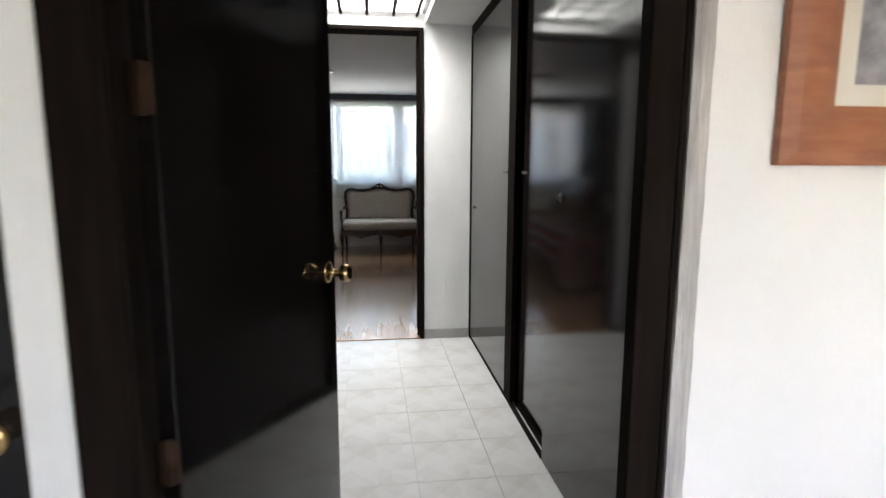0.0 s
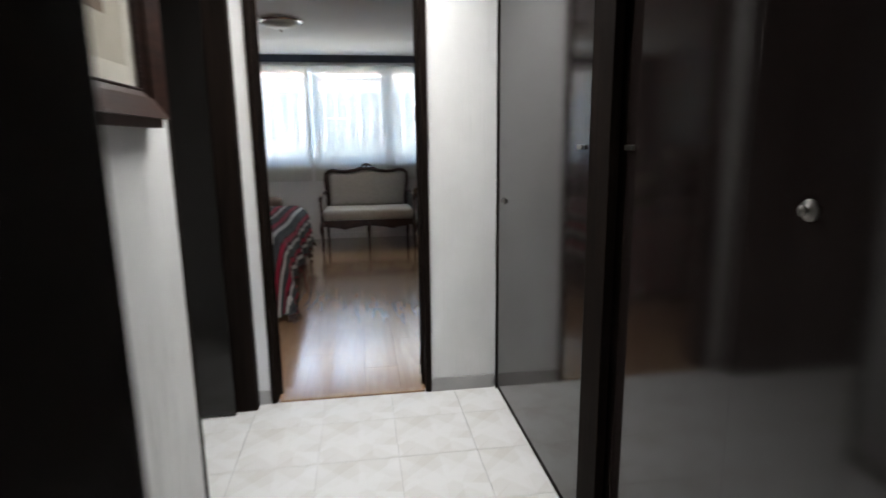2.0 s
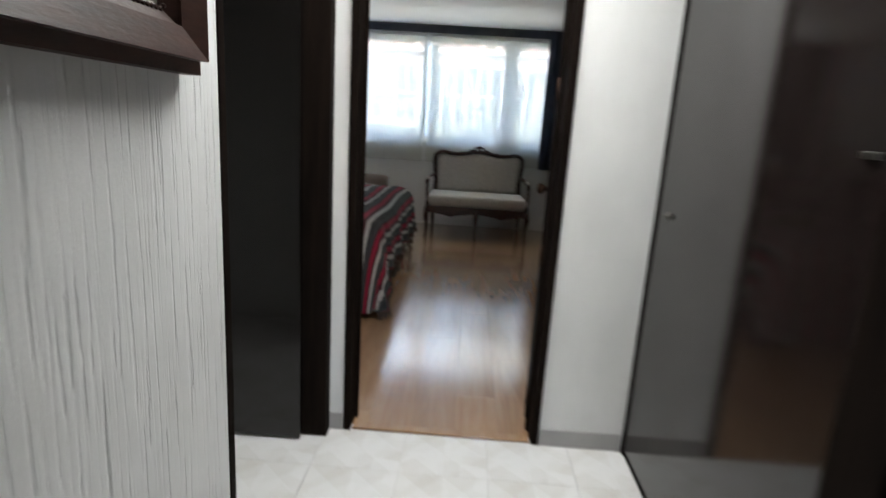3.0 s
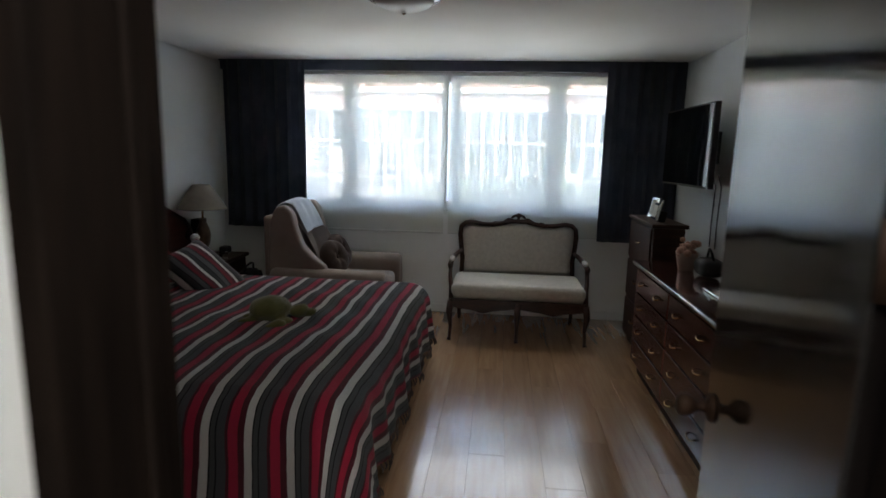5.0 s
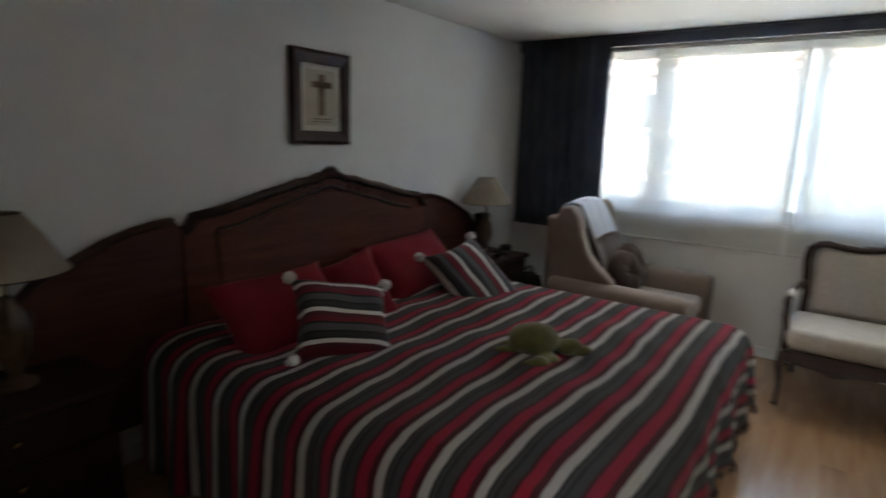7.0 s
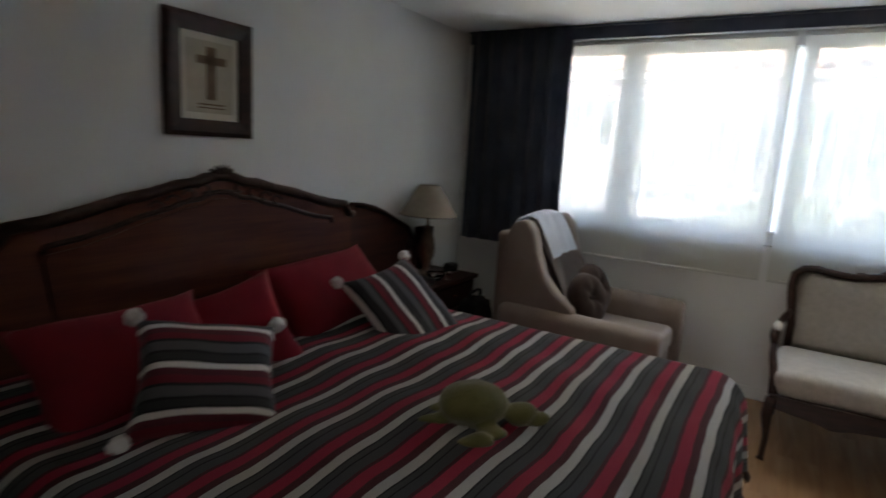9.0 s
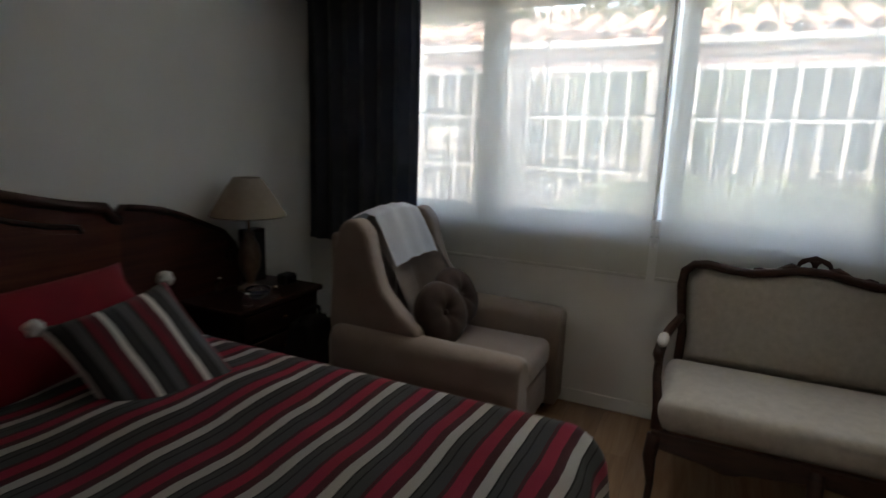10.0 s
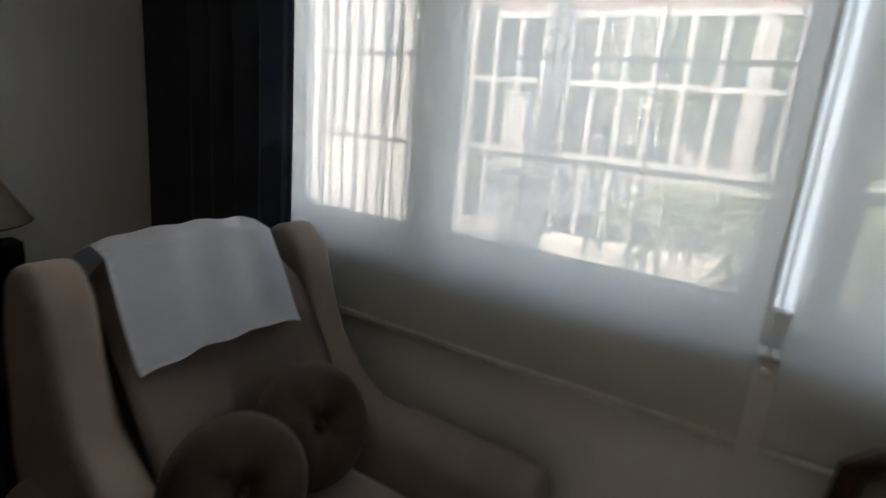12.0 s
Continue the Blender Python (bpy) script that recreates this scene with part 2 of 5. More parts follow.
BLACK2 = surface("dark_stained_frame", (0.006, 0.0045, 0.004), (0.014, 0.0095, 0.0075), 7.0, 0.55, 0.7, bump=0.12, fine=50, stretch=(6, 6, 0.5), spec=0.02)
WARD = surface("wardrobe_lacquer", (0.012, 0.0085, 0.0078), (0.018, 0.0128, 0.012), 3.0, 0.06, 0.11, bump=0.012, fine=90, stretch=(5, 5, 0.6))
DARKWOOD = surface("dark_carved_wood", (0.020, 0.008, 0.006), (0.052, 0.019, 0.012), 9.0, 0.36, 0.52, bump=0.2, fine=45, stretch=(1, 1, 4), spec=0.3)
HEADWOOD = surface("headboard_wood", (0.070, 0.016, 0.009), (0.13, 0.036, 0.018), 6.0, 0.45, 0.6, bump=0.15, fine=40, stretch=(1, 0.4, 5), spec=0.3)
WINGWOOD = surface("wing_wood", (0.045, 0.013, 0.009), (0.085, 0.026, 0.016), 6.0, 0.45, 0.6, bump=0.15, fine=40, stretch=(1, 0.4, 5), spec=0.3)
# dark wood deepened further: the dim corner's shade is in the colour
NIGHTWOOD = surface("nightstand_wood_shaded", (0.014, 0.006, 0.005), (0.034, 0.013, 0.009), 8.0, 0.35, 0.5, bump=0.15, fine=45, stretch=(1, 4, 1), spec=0.3)
MAHOG = surface("mahogany", (0.045, 0.011, 0.008), (0.10, 0.028, 0.018), 7.0, 0.15, 0.28, bump=0.06, fine=50, stretch=(3, 0.5, 3))
POLISHED = surface("polished_mahogany", (0.045, 0.011, 0.008), (0.10, 0.028, 0.018), 7.0, 0.1, 0.18, bump=0.02, fine=50, stretch=(3, 0.5, 3), coat=1.0)
OLDBRASS = surface("tarnished_brass", (0.026, 0.013, 0.008), (0.045, 0.022, 0.012), 14, 0.55, 0.7, bump=0.1, metal=0.3, spec=0.2)
BRASS = surface("brass", (0.36, 0.235, 0.11), (0.52, 0.36, 0.18), 12, 0.16, 0.3, bump=0.05, metal=1.0)
STEEL = surface("satin_steel", (0.45, 0.45, 0.45), (0.6, 0.6, 0.6), 15, 0.25, 0.4, bump=0.05, metal=1.0)
GUNMETAL = surface("dull_steel", (0.14, 0.13, 0.12), (0.2, 0.19, 0.175), 15, 0.25, 0.4, bump=0.05, metal=1.0)
CHROME = surface("chrome", (0.75, 0.75, 0.75), (0.85, 0.85, 0.85), 15, 0.08, 0.15, bump=0.0, metal=1.0)
ALU = surface("white_aluminium", (0.80, 0.81, 0.80), (0.86, 0.86, 0.85), 8, 0.4, bump=0.04)
NAVY = surface("navy_curtain", (0.058, 0.070, 0.098), (0.092, 0.108, 0.148), 5, 0.85, bump=0.5, fine=260, sheen=0.15)
SHEER = sheer_fabric("screen_fabric")
HEM = surface("blind_hem", (0.62, 0.63, 0.6), (0.7, 0.7, 0.67), 12, 0.7, bump=0.2, fine=200)
BEIGE = surface("beige_upholstery", (0.26, 0.203, 0.174), (0.33, 0.26, 0.225), 5, 0.85, bump=0.5, fine=330, sheen=0.3)
DAMASK = surface("cream_damask", (0.45, 0.415, 0.37), (0.54, 0.50, 0.45), 30, 0.7, bump=0.4, fine=200, sheen=0.2)
WHITECLOTH = surface("white_cloth", (0.70, 0.745, 0.82), (0.78, 0.82, 0.89), 9, 0.9, bump=0.4, fine=260, sheen=0.2)
BROWNVELVET = surface("brown_velvet", (0.034, 0.018, 0.013), (0.055, 0.031, 0.023), 12, 0.9, bump=0.4, fine=150, sheen=0.12)
REDCLOTH = surface("red_cotton", (0.20, 0.004, 0.014), (0.27, 0.007, 0.022), 6, 0.85, bump=0.4, fine=200, sheen=0.04)
STRIPE = striped_weave("serape_bedspread", 0.165, "X")
STRIPE_P = striped_weave("serape_pillow", 0.155, "Y", True, 0.055)
STRIPE_Q = striped_weave("serape_pillow_turned", 0.155, "X", True)
POMPOM = surface("white_yarn", (0.7, 0.68, 0.65), (0.8, 0.78, 0.75), 40, 0.95, bump=1.0, fine=160)
PLUSH = surface("green_plush", (0.11, 0.11, 0.032), (0.18, 0.17, 0.058), 14, 0.95, bump=0.8, fine=170, sheen=0.4)
SHADE = surface("lamp_shade_cloth", (0.26, 0.215, 0.17), (0.33, 0.28, 0.225), 9, 0.85, bump=0.3, fine=220)
STONE = surface("lamp_base_alabaster", (0.065, 0.036, 0.022), (0.15, 0.095, 0.06), 18, 0.35, bump=0.1)
PAPER = surface("aged_paper", (0.42, 0.38, 0.30), (0.52, 0.48, 0.39), 8, 0.8, bump=0.1)
INK = surface("brown_ink", (0.14, 0.09, 0.06), (0.2, 0.14, 0.09), 30, 0.8)
MATBOARD = surface("cream_mat_board", (0.62, 0.58, 0.50), (0.68, 0.64, 0.56), 10, 0.8)
ORANGEWOOD = surface("reddish_oak", (0.26, 0.085, 0.035), (0.36, 0.135, 0.06), 10, 0.4, 0.5, bump=0.2, fine=60, stretch=(1, 1, 5))
SCREEN = surface("tv_glass", (0.006, 0.006, 0.007), (0.008, 0.008, 0.009), 3, 0.03, 0.05, bump=0, spec=0.3)
PLASTIC = surface("black_plastic", (0.012, 0.012, 0.013), (0.02, 0.02, 0.021), 10, 0.4, bump=0.1)
MIRROR = surface("mirror_silver", (0.86, 0.87, 0.87), (0.88, 0.89, 0.89), 4, 0.01, 0.015, bump=0, metal=1.0)
GLASS = glass("window_glass")
# translucent white for the bright gap between the blinds
GAP_WHITE = frosted("bright_gap_white")
FLOWER = surface("dried_flowers", (0.42, 0.20, 0.15), (0.55, 0.34, 0.25), 40, 0.9, bump=0.5)
TERRA = surface("terracotta", (0.34, 0.23, 0.19), (0.48, 0.35, 0.30), 5, 0.75, bump=0.3, vary=0.2)
WHITEIRON = surface("white_painted_iron", (0.36, 0.36, 0.355), (0.43, 0.43, 0.425), 12, 0.55, bump=0.1)
GRILLE = surface("weathered_grille_paint", (0.30, 0.31, 0.31), (0.38, 0.385, 0.385), 12, 0.6, bump=0.1)
GATEGREY = surface("grey_gate_paint", (0.10, 0.10, 0.10), (0.15, 0.15, 0.148), 8, 0.55, bump=0.1)
DULLMETAL = surface("dull_grey_metal", (0.10, 0.10, 0.10), (0.14, 0.14, 0.14), 12, 0.35, 0.45, bump=0.05, metal=0.3)
RENDER_H = surface("house_render", (0.13, 0.128, 0.12), (0.19, 0.185, 0.175), 2.5, 0.85, bump=0.3, fine=60)
RENDER_W = surface("outdoor_white_render", (0.42, 0.41, 0.39), (0.52, 0.51, 0.48), 2.5, 0.85, bump=0.3, fine=60)
RENDER_P = surface("pink_fascia", (0.40, 0.25, 0.21), (0.50, 0.33, 0.28), 3, 0.8, bump=0.2)
ASPHALT = surface("sunlit_street", (0.36, 0.35, 0.33), (0.46, 0.45, 0.43), 3, 0.9, bump=0.5, fine=120)
CONCRETE = surface("concrete", (0.33, 0.32, 0.30), (0.44, 0.43, 0.41), 2, 0.9, bump=0.4, fine=90)
LEAF = surface("foliage", (0.035, 0.06, 0.02), (0.08, 0.12, 0.045), 3, 0.55, bump=0.1)
# leaf green; pale tone paints sunlit highlights, dark tone the gaps
PALM = surface("palm_leaf_sunlit", (0.05, 0.075, 0.03), (0.17, 0.20, 0.11), 9, 0.3, bump=0.1)
BARK = surface("bark", (0.09, 0.065, 0.045), (0.16, 0.12, 0.09), 12, 0.9, bump=0.8, fine=40)
CARPAINT = surface("white_car_paint", (0.6, 0.6, 0.6), (0.66, 0.66, 0.66), 2, 0.2, 0.25, bump=0, coat=0.6)
BAGCLOTH = surface("black_cloth", (0.008, 0.008, 0.009), (0.016, 0.015, 0.016), 10, 0.85, bump=0.4, fine=180)
RUBBER = surface("rubber", (0.02, 0.02, 0.02), (0.03, 0.03, 0.03), 10, 0.8)
CARGLASS = surface("tinted_car_glass", (0.02, 0.025, 0.028), (0.025, 0.03, 0.033), 3, 0.05, 0.08, bump=0)
DIFFUSER = surface("lamp_diffuser_glass", (0.72, 0.72, 0.70), (0.78, 0.78, 0.76), 6, 0.3, bump=0)


# ---- mesh helpers ----
def bx(bm, x0, x1, y0, y1, z0, z1, bevel=0.0, seg=2):
    c = bmesh.ops.create_cube(bm, size=1)
    vs = c["verts"]
    for v in vs:
        v.co = ((x0 + x1) / 2 + v.co.x * (x1 - x0), (y0 + y1) / 2 + v.co.y * (y1 - y0), (z0 + z1) / 2 + v.co.z * (z1 - z0))
    if bevel:
        es = list({e for v in vs for e in v.link_edges})
        bmesh.ops.bevel(bm, geom=es, offset=bevel, segments=seg, affect="EDGES", profile=0.5)
    return bm


def box_bm(*a, **k):
    return bx(bmesh.new(), *a, **k)


def tube(bm, pts, radii, n=8, closed=False):
    """A round bar along pts."""
    pts = [Vector(p) for p in pts]
    if not hasattr(radii, "__len__"):
        radii = [radii] * len(pts)
    rings, up = [], None
    for i, p in enumerate(pts):
        a, b = pts[max(i - 1, 0)], pts[min(i + 1, len(pts) - 1)]
        if closed:
            a, b = pts[i - 1], pts[(i + 1) % len(pts)]
        t = (b - a).normalized()
        if up is None:
            up = t.orthogonal().normalized()
        up = (up - t * up.dot(t)).normalized()
        side = t.cross(up)
        rings.append([bm.verts.new(p + radii[i] * (math.cos(k * math.tau / n) * up + math.sin(k * math.tau / n) * side)) for k in range(n)])
    m = len(rings)
    for i in range(m if closed else m - 1):
        r0, r1 = rings[i], rings[(i + 1) % m]
        for k in range(n):
            bm.faces.new((r0[k], r0[(k + 1) % n], r1[(k + 1) % n], r1[k]))
    if not closed:
        bm.faces.new(rings[0][::-1])
        bm.faces.new(rings[-1])
    return bm


def lathe(bm, profile, n=24, at=(0, 0, 0)):
    """profile: (radius, height) from bottom to top."""
    rings = []
    for r, z in profile:
        rings.append([bm.verts.new((at[0] + r * math.cos(k * math.tau / n), at[1] + r * math.sin(k * math.tau / n), at[2] + z)) for k in range(n)])
    for r0, r1 in zip(rings, rings[1:]):
        for k in range(n):
            bm.faces.new((r0[k], r0[(k + 1) % n], r1[(k + 1) % n], r1[k]))
    bm.faces.new(rings[0][::-1])
    bm.faces.new(rings[-1])
    return bm


def extrude_poly(bm, outline, depth, place):
    """A flat outline (u, v) given thickness; place(u, v, w) puts it into the room, w from 0 to depth."""
    a = [bm.verts.new(place(u, v, 0)) for u, v in outline]
    b = [bm.verts.new(place(u, v, depth)) for u, v in outline]
    bm.faces.new(a[::-1])
    bm.faces.new(b)
    for i in range(len(a)):
        j = (i + 1) % len(a)
        bm.faces.new((a[i], a[j], b[j], b[i]))
    bmesh.ops.recalc_face_normals(bm, faces=bm.faces[:])
    return bm


def sheet(nu, nv, f, thick=0.0, uv=None):
    """A cloth over f(u, v), u and v from 0 to 1, with a thickness and its own coordinates."""
    bm = bmesh.new()
    lay = bm.loops.layers.uv.new("cloth") if uv else None
    vs = [[bm.verts.new(f(i / nu, j / nv)) for j in range(nv + 1)] for i in range(nu + 1)]
    for i in range(nu):
        for j in range(nv):
            fa = bm.faces.new((vs[i][j], vs[i + 1][j], vs[i + 1][j + 1], vs[i][j + 1]))
            fa.smooth = True
            if uv:
                for l, (a, b) in zip(fa.loops, ((i, j), (i + 1, j), (i + 1, j + 1), (i, j + 1))):
                    l[lay].uv = uv(a / nu, b / nv)
    if thick:
        bmesh.ops.solidify(bm, geom=bm.faces[:], thickness=thick)
    return bm


def pillow_bm(w, h, t, n=14, place=None, pinch=0.12):
    """A stuffed cushion: two bulging faces, corners drawn out."""
    bm = bmesh.new()
    lay = bm.loops.layers.uv.new("cloth")
    rnd = random.Random(int(w * 1000 + h * 77 + t * 13))
    ph = [rnd.uniform(0, 6) for _ in range(4)]

    def point(u, v, s):
        a, b = 2 * u - 1, 2 * v - 1
        k = max(0.0, (1 - a ** 4) * (1 - b ** 4)) ** 0.55
        x = a * w / 2 * (1 - pinch * (1 - abs(b) ** 2) * abs(a) ** 3 * 0.8)
        y = b * h / 2 * (1 - pinch * (1 - abs(a) ** 2) * abs(b) ** 3 * 0.8)
        z = s * t / 2 * k * (1 + 0.10 * math.sin(3 * a + ph[0]) * math.sin(2.6 * b + ph[1]) + 0.05 * math.sin(7 * a + ph[2]) * math.sin(6 * b + ph[3]))
        q = Vector((x, y, z))
        return place @ q if place else q

    grids = []
    for s in (1, -1):
        g = {}
        for i in range(n + 1):
            for j in range(n + 1):
                edge = i in (0, n) or j in (0, n)
                g[i, j] = grids[0][i, j] if s < 0 and edge else bm.verts.new(point(i / n, j / n, s))
        grids.append(g)
        for i in range(n):
            for j in range(n):
                q = [(i, j), (i + 1, j), (i + 1, j + 1), (i, j + 1)]
                if s < 0:
                    q = q[::-1]
                fa = bm.faces.new([g[c] for c in q])
                fa.smooth = True
                for l, (a, b) in zip(fa.loops, q):
                    l[lay].uv = (a / n * w, b / n * h)
    return bm


def obj(name, bm, material, smooth=False):
    me = bpy.data.meshes.new(name)
    bm.to_mesh(me)
    bm.free()
    if smooth:
        for p in me.polygons:
            p.use_smooth = True
    me.materials.append(material)
    return new(name, me)


def part(name, bm, material, parent, label="", smooth=False):
    ob = obj(name, bm, material, smooth)
    ob.parent = parent
    ob.matrix_parent_inverse = parent.matrix_world.inverted()
    if label:
        tagged(ob, label)
    return ob


def thing(name, label, category, at=(0, 0, 0), group=""):
    ob = new(name)
    ob.empty_display_size = 0.1
    ob.location = at
    bpy.context.view_layer.update()
    return tagged(ob, label, category, group)


def solid(name, bm, material, label, category, group="", smooth=False):
    return tagged(obj(name, bm, material, smooth), label, category, group)


def structure(name, bm, material, label, category="", smooth=False):
    return tagged(obj(name, bm, material, smooth), label, category or name.split("_")[0], "", "structure")


def frame_between(o, ux, uy):
    """A pose from an origin and two directions; the third stands on both."""
    ux = Vector(ux).normalized()
    uz = ux.cross(Vector(uy)).normalized()
    uy = uz.cross(ux)
    m = Matrix((ux, uy, uz)).transposed().to_4x4()
    m.translation = o
    return m
# ---- structure ----
RH, HH = 2.405, 2.31          # ceiling heights: bedroom, hall
XE, YN = 4.40, 4.82          # bedroom's east and north inner faces

structure("wall_west", box_bm(-0.15, 0, -0.15, 5.0, 0, RH), WALL, "pale grey painted bedroom wall behind the bed")
structure("wall_east", box_bm(XE, XE + 0.15, 0.0, 5.0, 0, RH), WALL, "pale grey painted bedroom wall behind the dresser")
bm = bmesh.new()
bx(bm, 0, 0.62, YN, 5.0, 0, RH); bx(bm, 3.93, XE, YN, 5.0, 0, RH)
bx(bm, 0.62, 3.93, YN, 5.0, 0, 1.0); bx(bm, 0.62, 3.93, YN, 5.0, 2.33, RH)
structure("wall_north", bm, WALL, "painted window wall under the wide window")
bm = bmesh.new()
bx(bm, 0, 2.373, -0.15, 0, 0, RH); bx(bm, 3.20, 4.6, -0.15, 0, 0, RH); bx(bm, 2.373, 3.20, -0.15, 0, 2.285, RH)
structure("wall_south", bm, COMB_SOFT, "white combed plaster wall round the bedroom doorway")
bm = bmesh.new()
bx(bm, 2.16, 2.307, -3.18, -1.115, 0, HH); bx(bm, 2.16, 2.307, -1.115, -0.152, 2.24, HH)
structure("wall_hall_west", bm, COMB, "white combed plaster hall wall with a hanging picture")
structure("wall_hall_east", box_bm(4.2, 4.35, -3.18, -0.152, 0, HH), WALL, "plain hall wall behind the wardrobe")
bm = bmesh.new()
bx(bm, 0.6, 1.36, -3.33, -3.18, 0, RH); bx(bm, 2.235, 2.31, -3.33, -3.18, 0, RH); bx(bm, 1.36, 2.235, -3.33, -3.18, 2.2, RH)
bx(bm, 3.35, 5.6, -3.33, -3.18, 0, RH); bx(bm, 2.31, 3.35, -3.33, -3.18, 2.24, RH)
structure("wall_entry_north", bm, ENTRY_WALL, "white painted wall with a framed print beside the doorway")
# wall behind the camera; its opening is assumed, to light the anteroom
bm = bmesh.new()
bx(bm, 0.6, 3.0, -7.1, -6.95, 0, RH); bx(bm, 4.2, 5.6, -7.1, -6.95, 0, RH)
bx(bm, 3.0, 4.2, -7.1, -6.95, 0, 1.1); bx(bm, 3.0, 4.2, -7.1, -6.95, 2.05, RH)
structure("wall_entry_south", bm, ENTRY_WALL, "unseen white anteroom wall with an opening added to let light in")
structure("wall_entry_west", box_bm(0.45, 0.6, -7.1, -3.18, 0, RH), ENTRY_WALL, "white painted wall of the anteroom")
structure("wall_entry_east", box_bm(5.6, 5.75, -7.1, -3.18, 0, RH), ENTRY_WALL, "white painted wall of the anteroom")
bm = bmesh.new()
bx(bm, 0.75, 0.9, -1.75, -0.152, 0, HH); bx(bm, 0.9, 2.158, -1.75, -1.6, 0, HH)
structure("wall_side_room", bm, WALL, "plain walls of the small side room")

structure("ceiling_bedroom", box_bm(-0.15, XE + 0.15, -0.15, 5.0, RH, RH + 0.15), CEIL, "off-white painted bedroom ceiling", "ceiling")
SX0, SX1, SY0, SY1 = 2.50, 3.21, -1.25, -0.16
bm = bmesh.new()
bx(bm, 0.75, SX0, -3.18, -0.152, HH, HH + 0.1); bx(bm, SX1, 4.35, -3.18, -0.152, HH, HH + 0.1)
bx(bm, SX0, SX1, -3.18, SY0, HH, HH + 0.1)
bx(bm, SX0 - 0.06, SX0, SY0 - 0.06, -0.152, HH + 0.1, 2.47); bx(bm, SX1, SX1 + 0.06, SY0 - 0.06, -0.152, HH + 0.1, 2.47)
bx(bm, SX0, SX1, SY0 - 0.06, SY0, HH + 0.1, 2.47); bx(bm, SX0 - 0.06, SX1 + 0.06, SY0 - 0.06, -0.152, 2.471, 2.50)
structure("ceiling_hall", bm, CEIL, "white painted hall ceiling with a skylight shaft", "ceiling")
structure("ceiling_entry", box_bm(0.45, 5.75, -7.1, -3.18, RH, RH + 0.12), CEIL, "white painted anteroom ceiling", "ceiling")

floor = structure("floor", box_bm(-0.15, XE + 0.15, -0.10, 5.0, -0.1, -0.009), LAM, "glossy light brown laminate floor of the bedroom")
hall_floor = structure("floor_hall", box_bm(0.75, 4.35, -3.18, -0.10, -0.1, -0.006), GROUT, "glazed off-white marbled tile floor of the hall", "floor")
structure("floor_entry", box_bm(0.45, 5.75, -7.1, -3.18, -0.1, 0), TILE, "glazed off-white tile floor of the anteroom", "floor")
structure("threshold", box_bm(2.41, 3.165, -0.145, -0.10, -0.004, 0.006, bevel=0.002), LAM, "thin wooden threshold strip in the doorway")

# skirting
bm = bmesh.new()
bx(bm, 3.202, 3.538, -0.162, -0.152, 0, 0.075, bevel=0.003)
bx(bm, 2.309, 2.371, -0.162, -0.152, 0, 0.075, bevel=0.003)
bx(bm, 2.309, 2.319, -2.42, -1.12, 0, 0.075, bevel=0.003)
structure("baseboard_hall", bm, SKIRT, "low grey ceramic skirting along the hall walls", "baseboard")
bm = bmesh.new()
bx(bm, 0.002, 4.398, YN - 0.014, YN - 0.002, 0, 0.08, bevel=0.003)
bx(bm, 4.386, 4.398, 0.01, 4.80, 0, 0.08, bevel=0.003)
bx(bm, 0.002, 0.014, 0.01, 4.80, 0, 0.08, bevel=0.003)
structure("baseboard_bedroom", bm, WALL, "low painted skirting along the bedroom walls", "baseboard")


# ---- doors ----
def knob(parent, at, axis, ball=0.028, mat=None):
    """A round knob on a rose; axis is the way it stands out."""
    q = Vector((0, 0, 1)).rotation_difference(Vector(axis)).to_matrix().to_4x4()
    m = Matrix.Translation(at) @ q
    bm = lathe(bmesh.new(), [(0.034, 0), (0.034, 0.006), (0.028, 0.011), (0.013, 0.014), (0.011, 0.034), (0.017, 0.040), (ball * 0.92, 0.048),
                             (ball, 0.06), (ball * 0.94, 0.072), (ball * 0.6, 0.078), (0.004, 0.079)], 20)
    bmesh.ops.transform(bm, matrix=m, verts=bm.verts)
    return part("door_handle", bm, mat or BRASS, parent, "round metal door knob", True)


def hinge(parent, x, y, z):
    bm = tube(bmesh.new(), [(x, y, z - 0.045), (x, y, z + 0.045)], 0.008, 10)
    bx(bm, x - 0.02, x + 0.02, y - 0.003, y + 0.003, z - 0.043, z + 0.043)
    return part("hinge", bm, OLDBRASS, parent, "tarnished brass hinge", True)


def leaf_door(name, hinge_at, angle, width, height, label, knob_z=0.98, knobs=True, mat=None, knob_mat=None, hinges=(0.12, 0.77, 1.45, 2.06)):
    """A flush leaf that turns about hinge_at; angle 0 lies along +x."""
    d = thing(name, label, "door", (*hinge_at, 0))
    d["kind"] = "structure"
    m = pose(hinge_at[0], hinge_at[1], 0, 0, 0, angle)
    bm = box_bm(0.004, width, -0.019, 0.019, 0.012, height, bevel=0.003)
    bmesh.ops.transform(bm, matrix=m, verts=bm.verts)
    part("leaf", bm, mat or BLACK, d)
    if knobs:
        for s in (1, -1):
            knob(d, m @ Vector((width - 0.065, 0.019 * s, knob_z)), (m.to_3x3() @ Vector((0, s, 0))), mat=knob_mat)
        bm = box_bm(width - 0.002, width + 0.002, -0.011, 0.011, knob_z - 0.06, knob_z + 0.06)
        bmesh.ops.transform(bm, matrix=m, verts=bm.verts)
        part("latch_plate", bm, BRASS, d, "brass latch plate on the edge")
    for hz in hinges:
        if hz < height:
            hinge(d, hinge_at[0], hinge_at[1], hz)
    return d


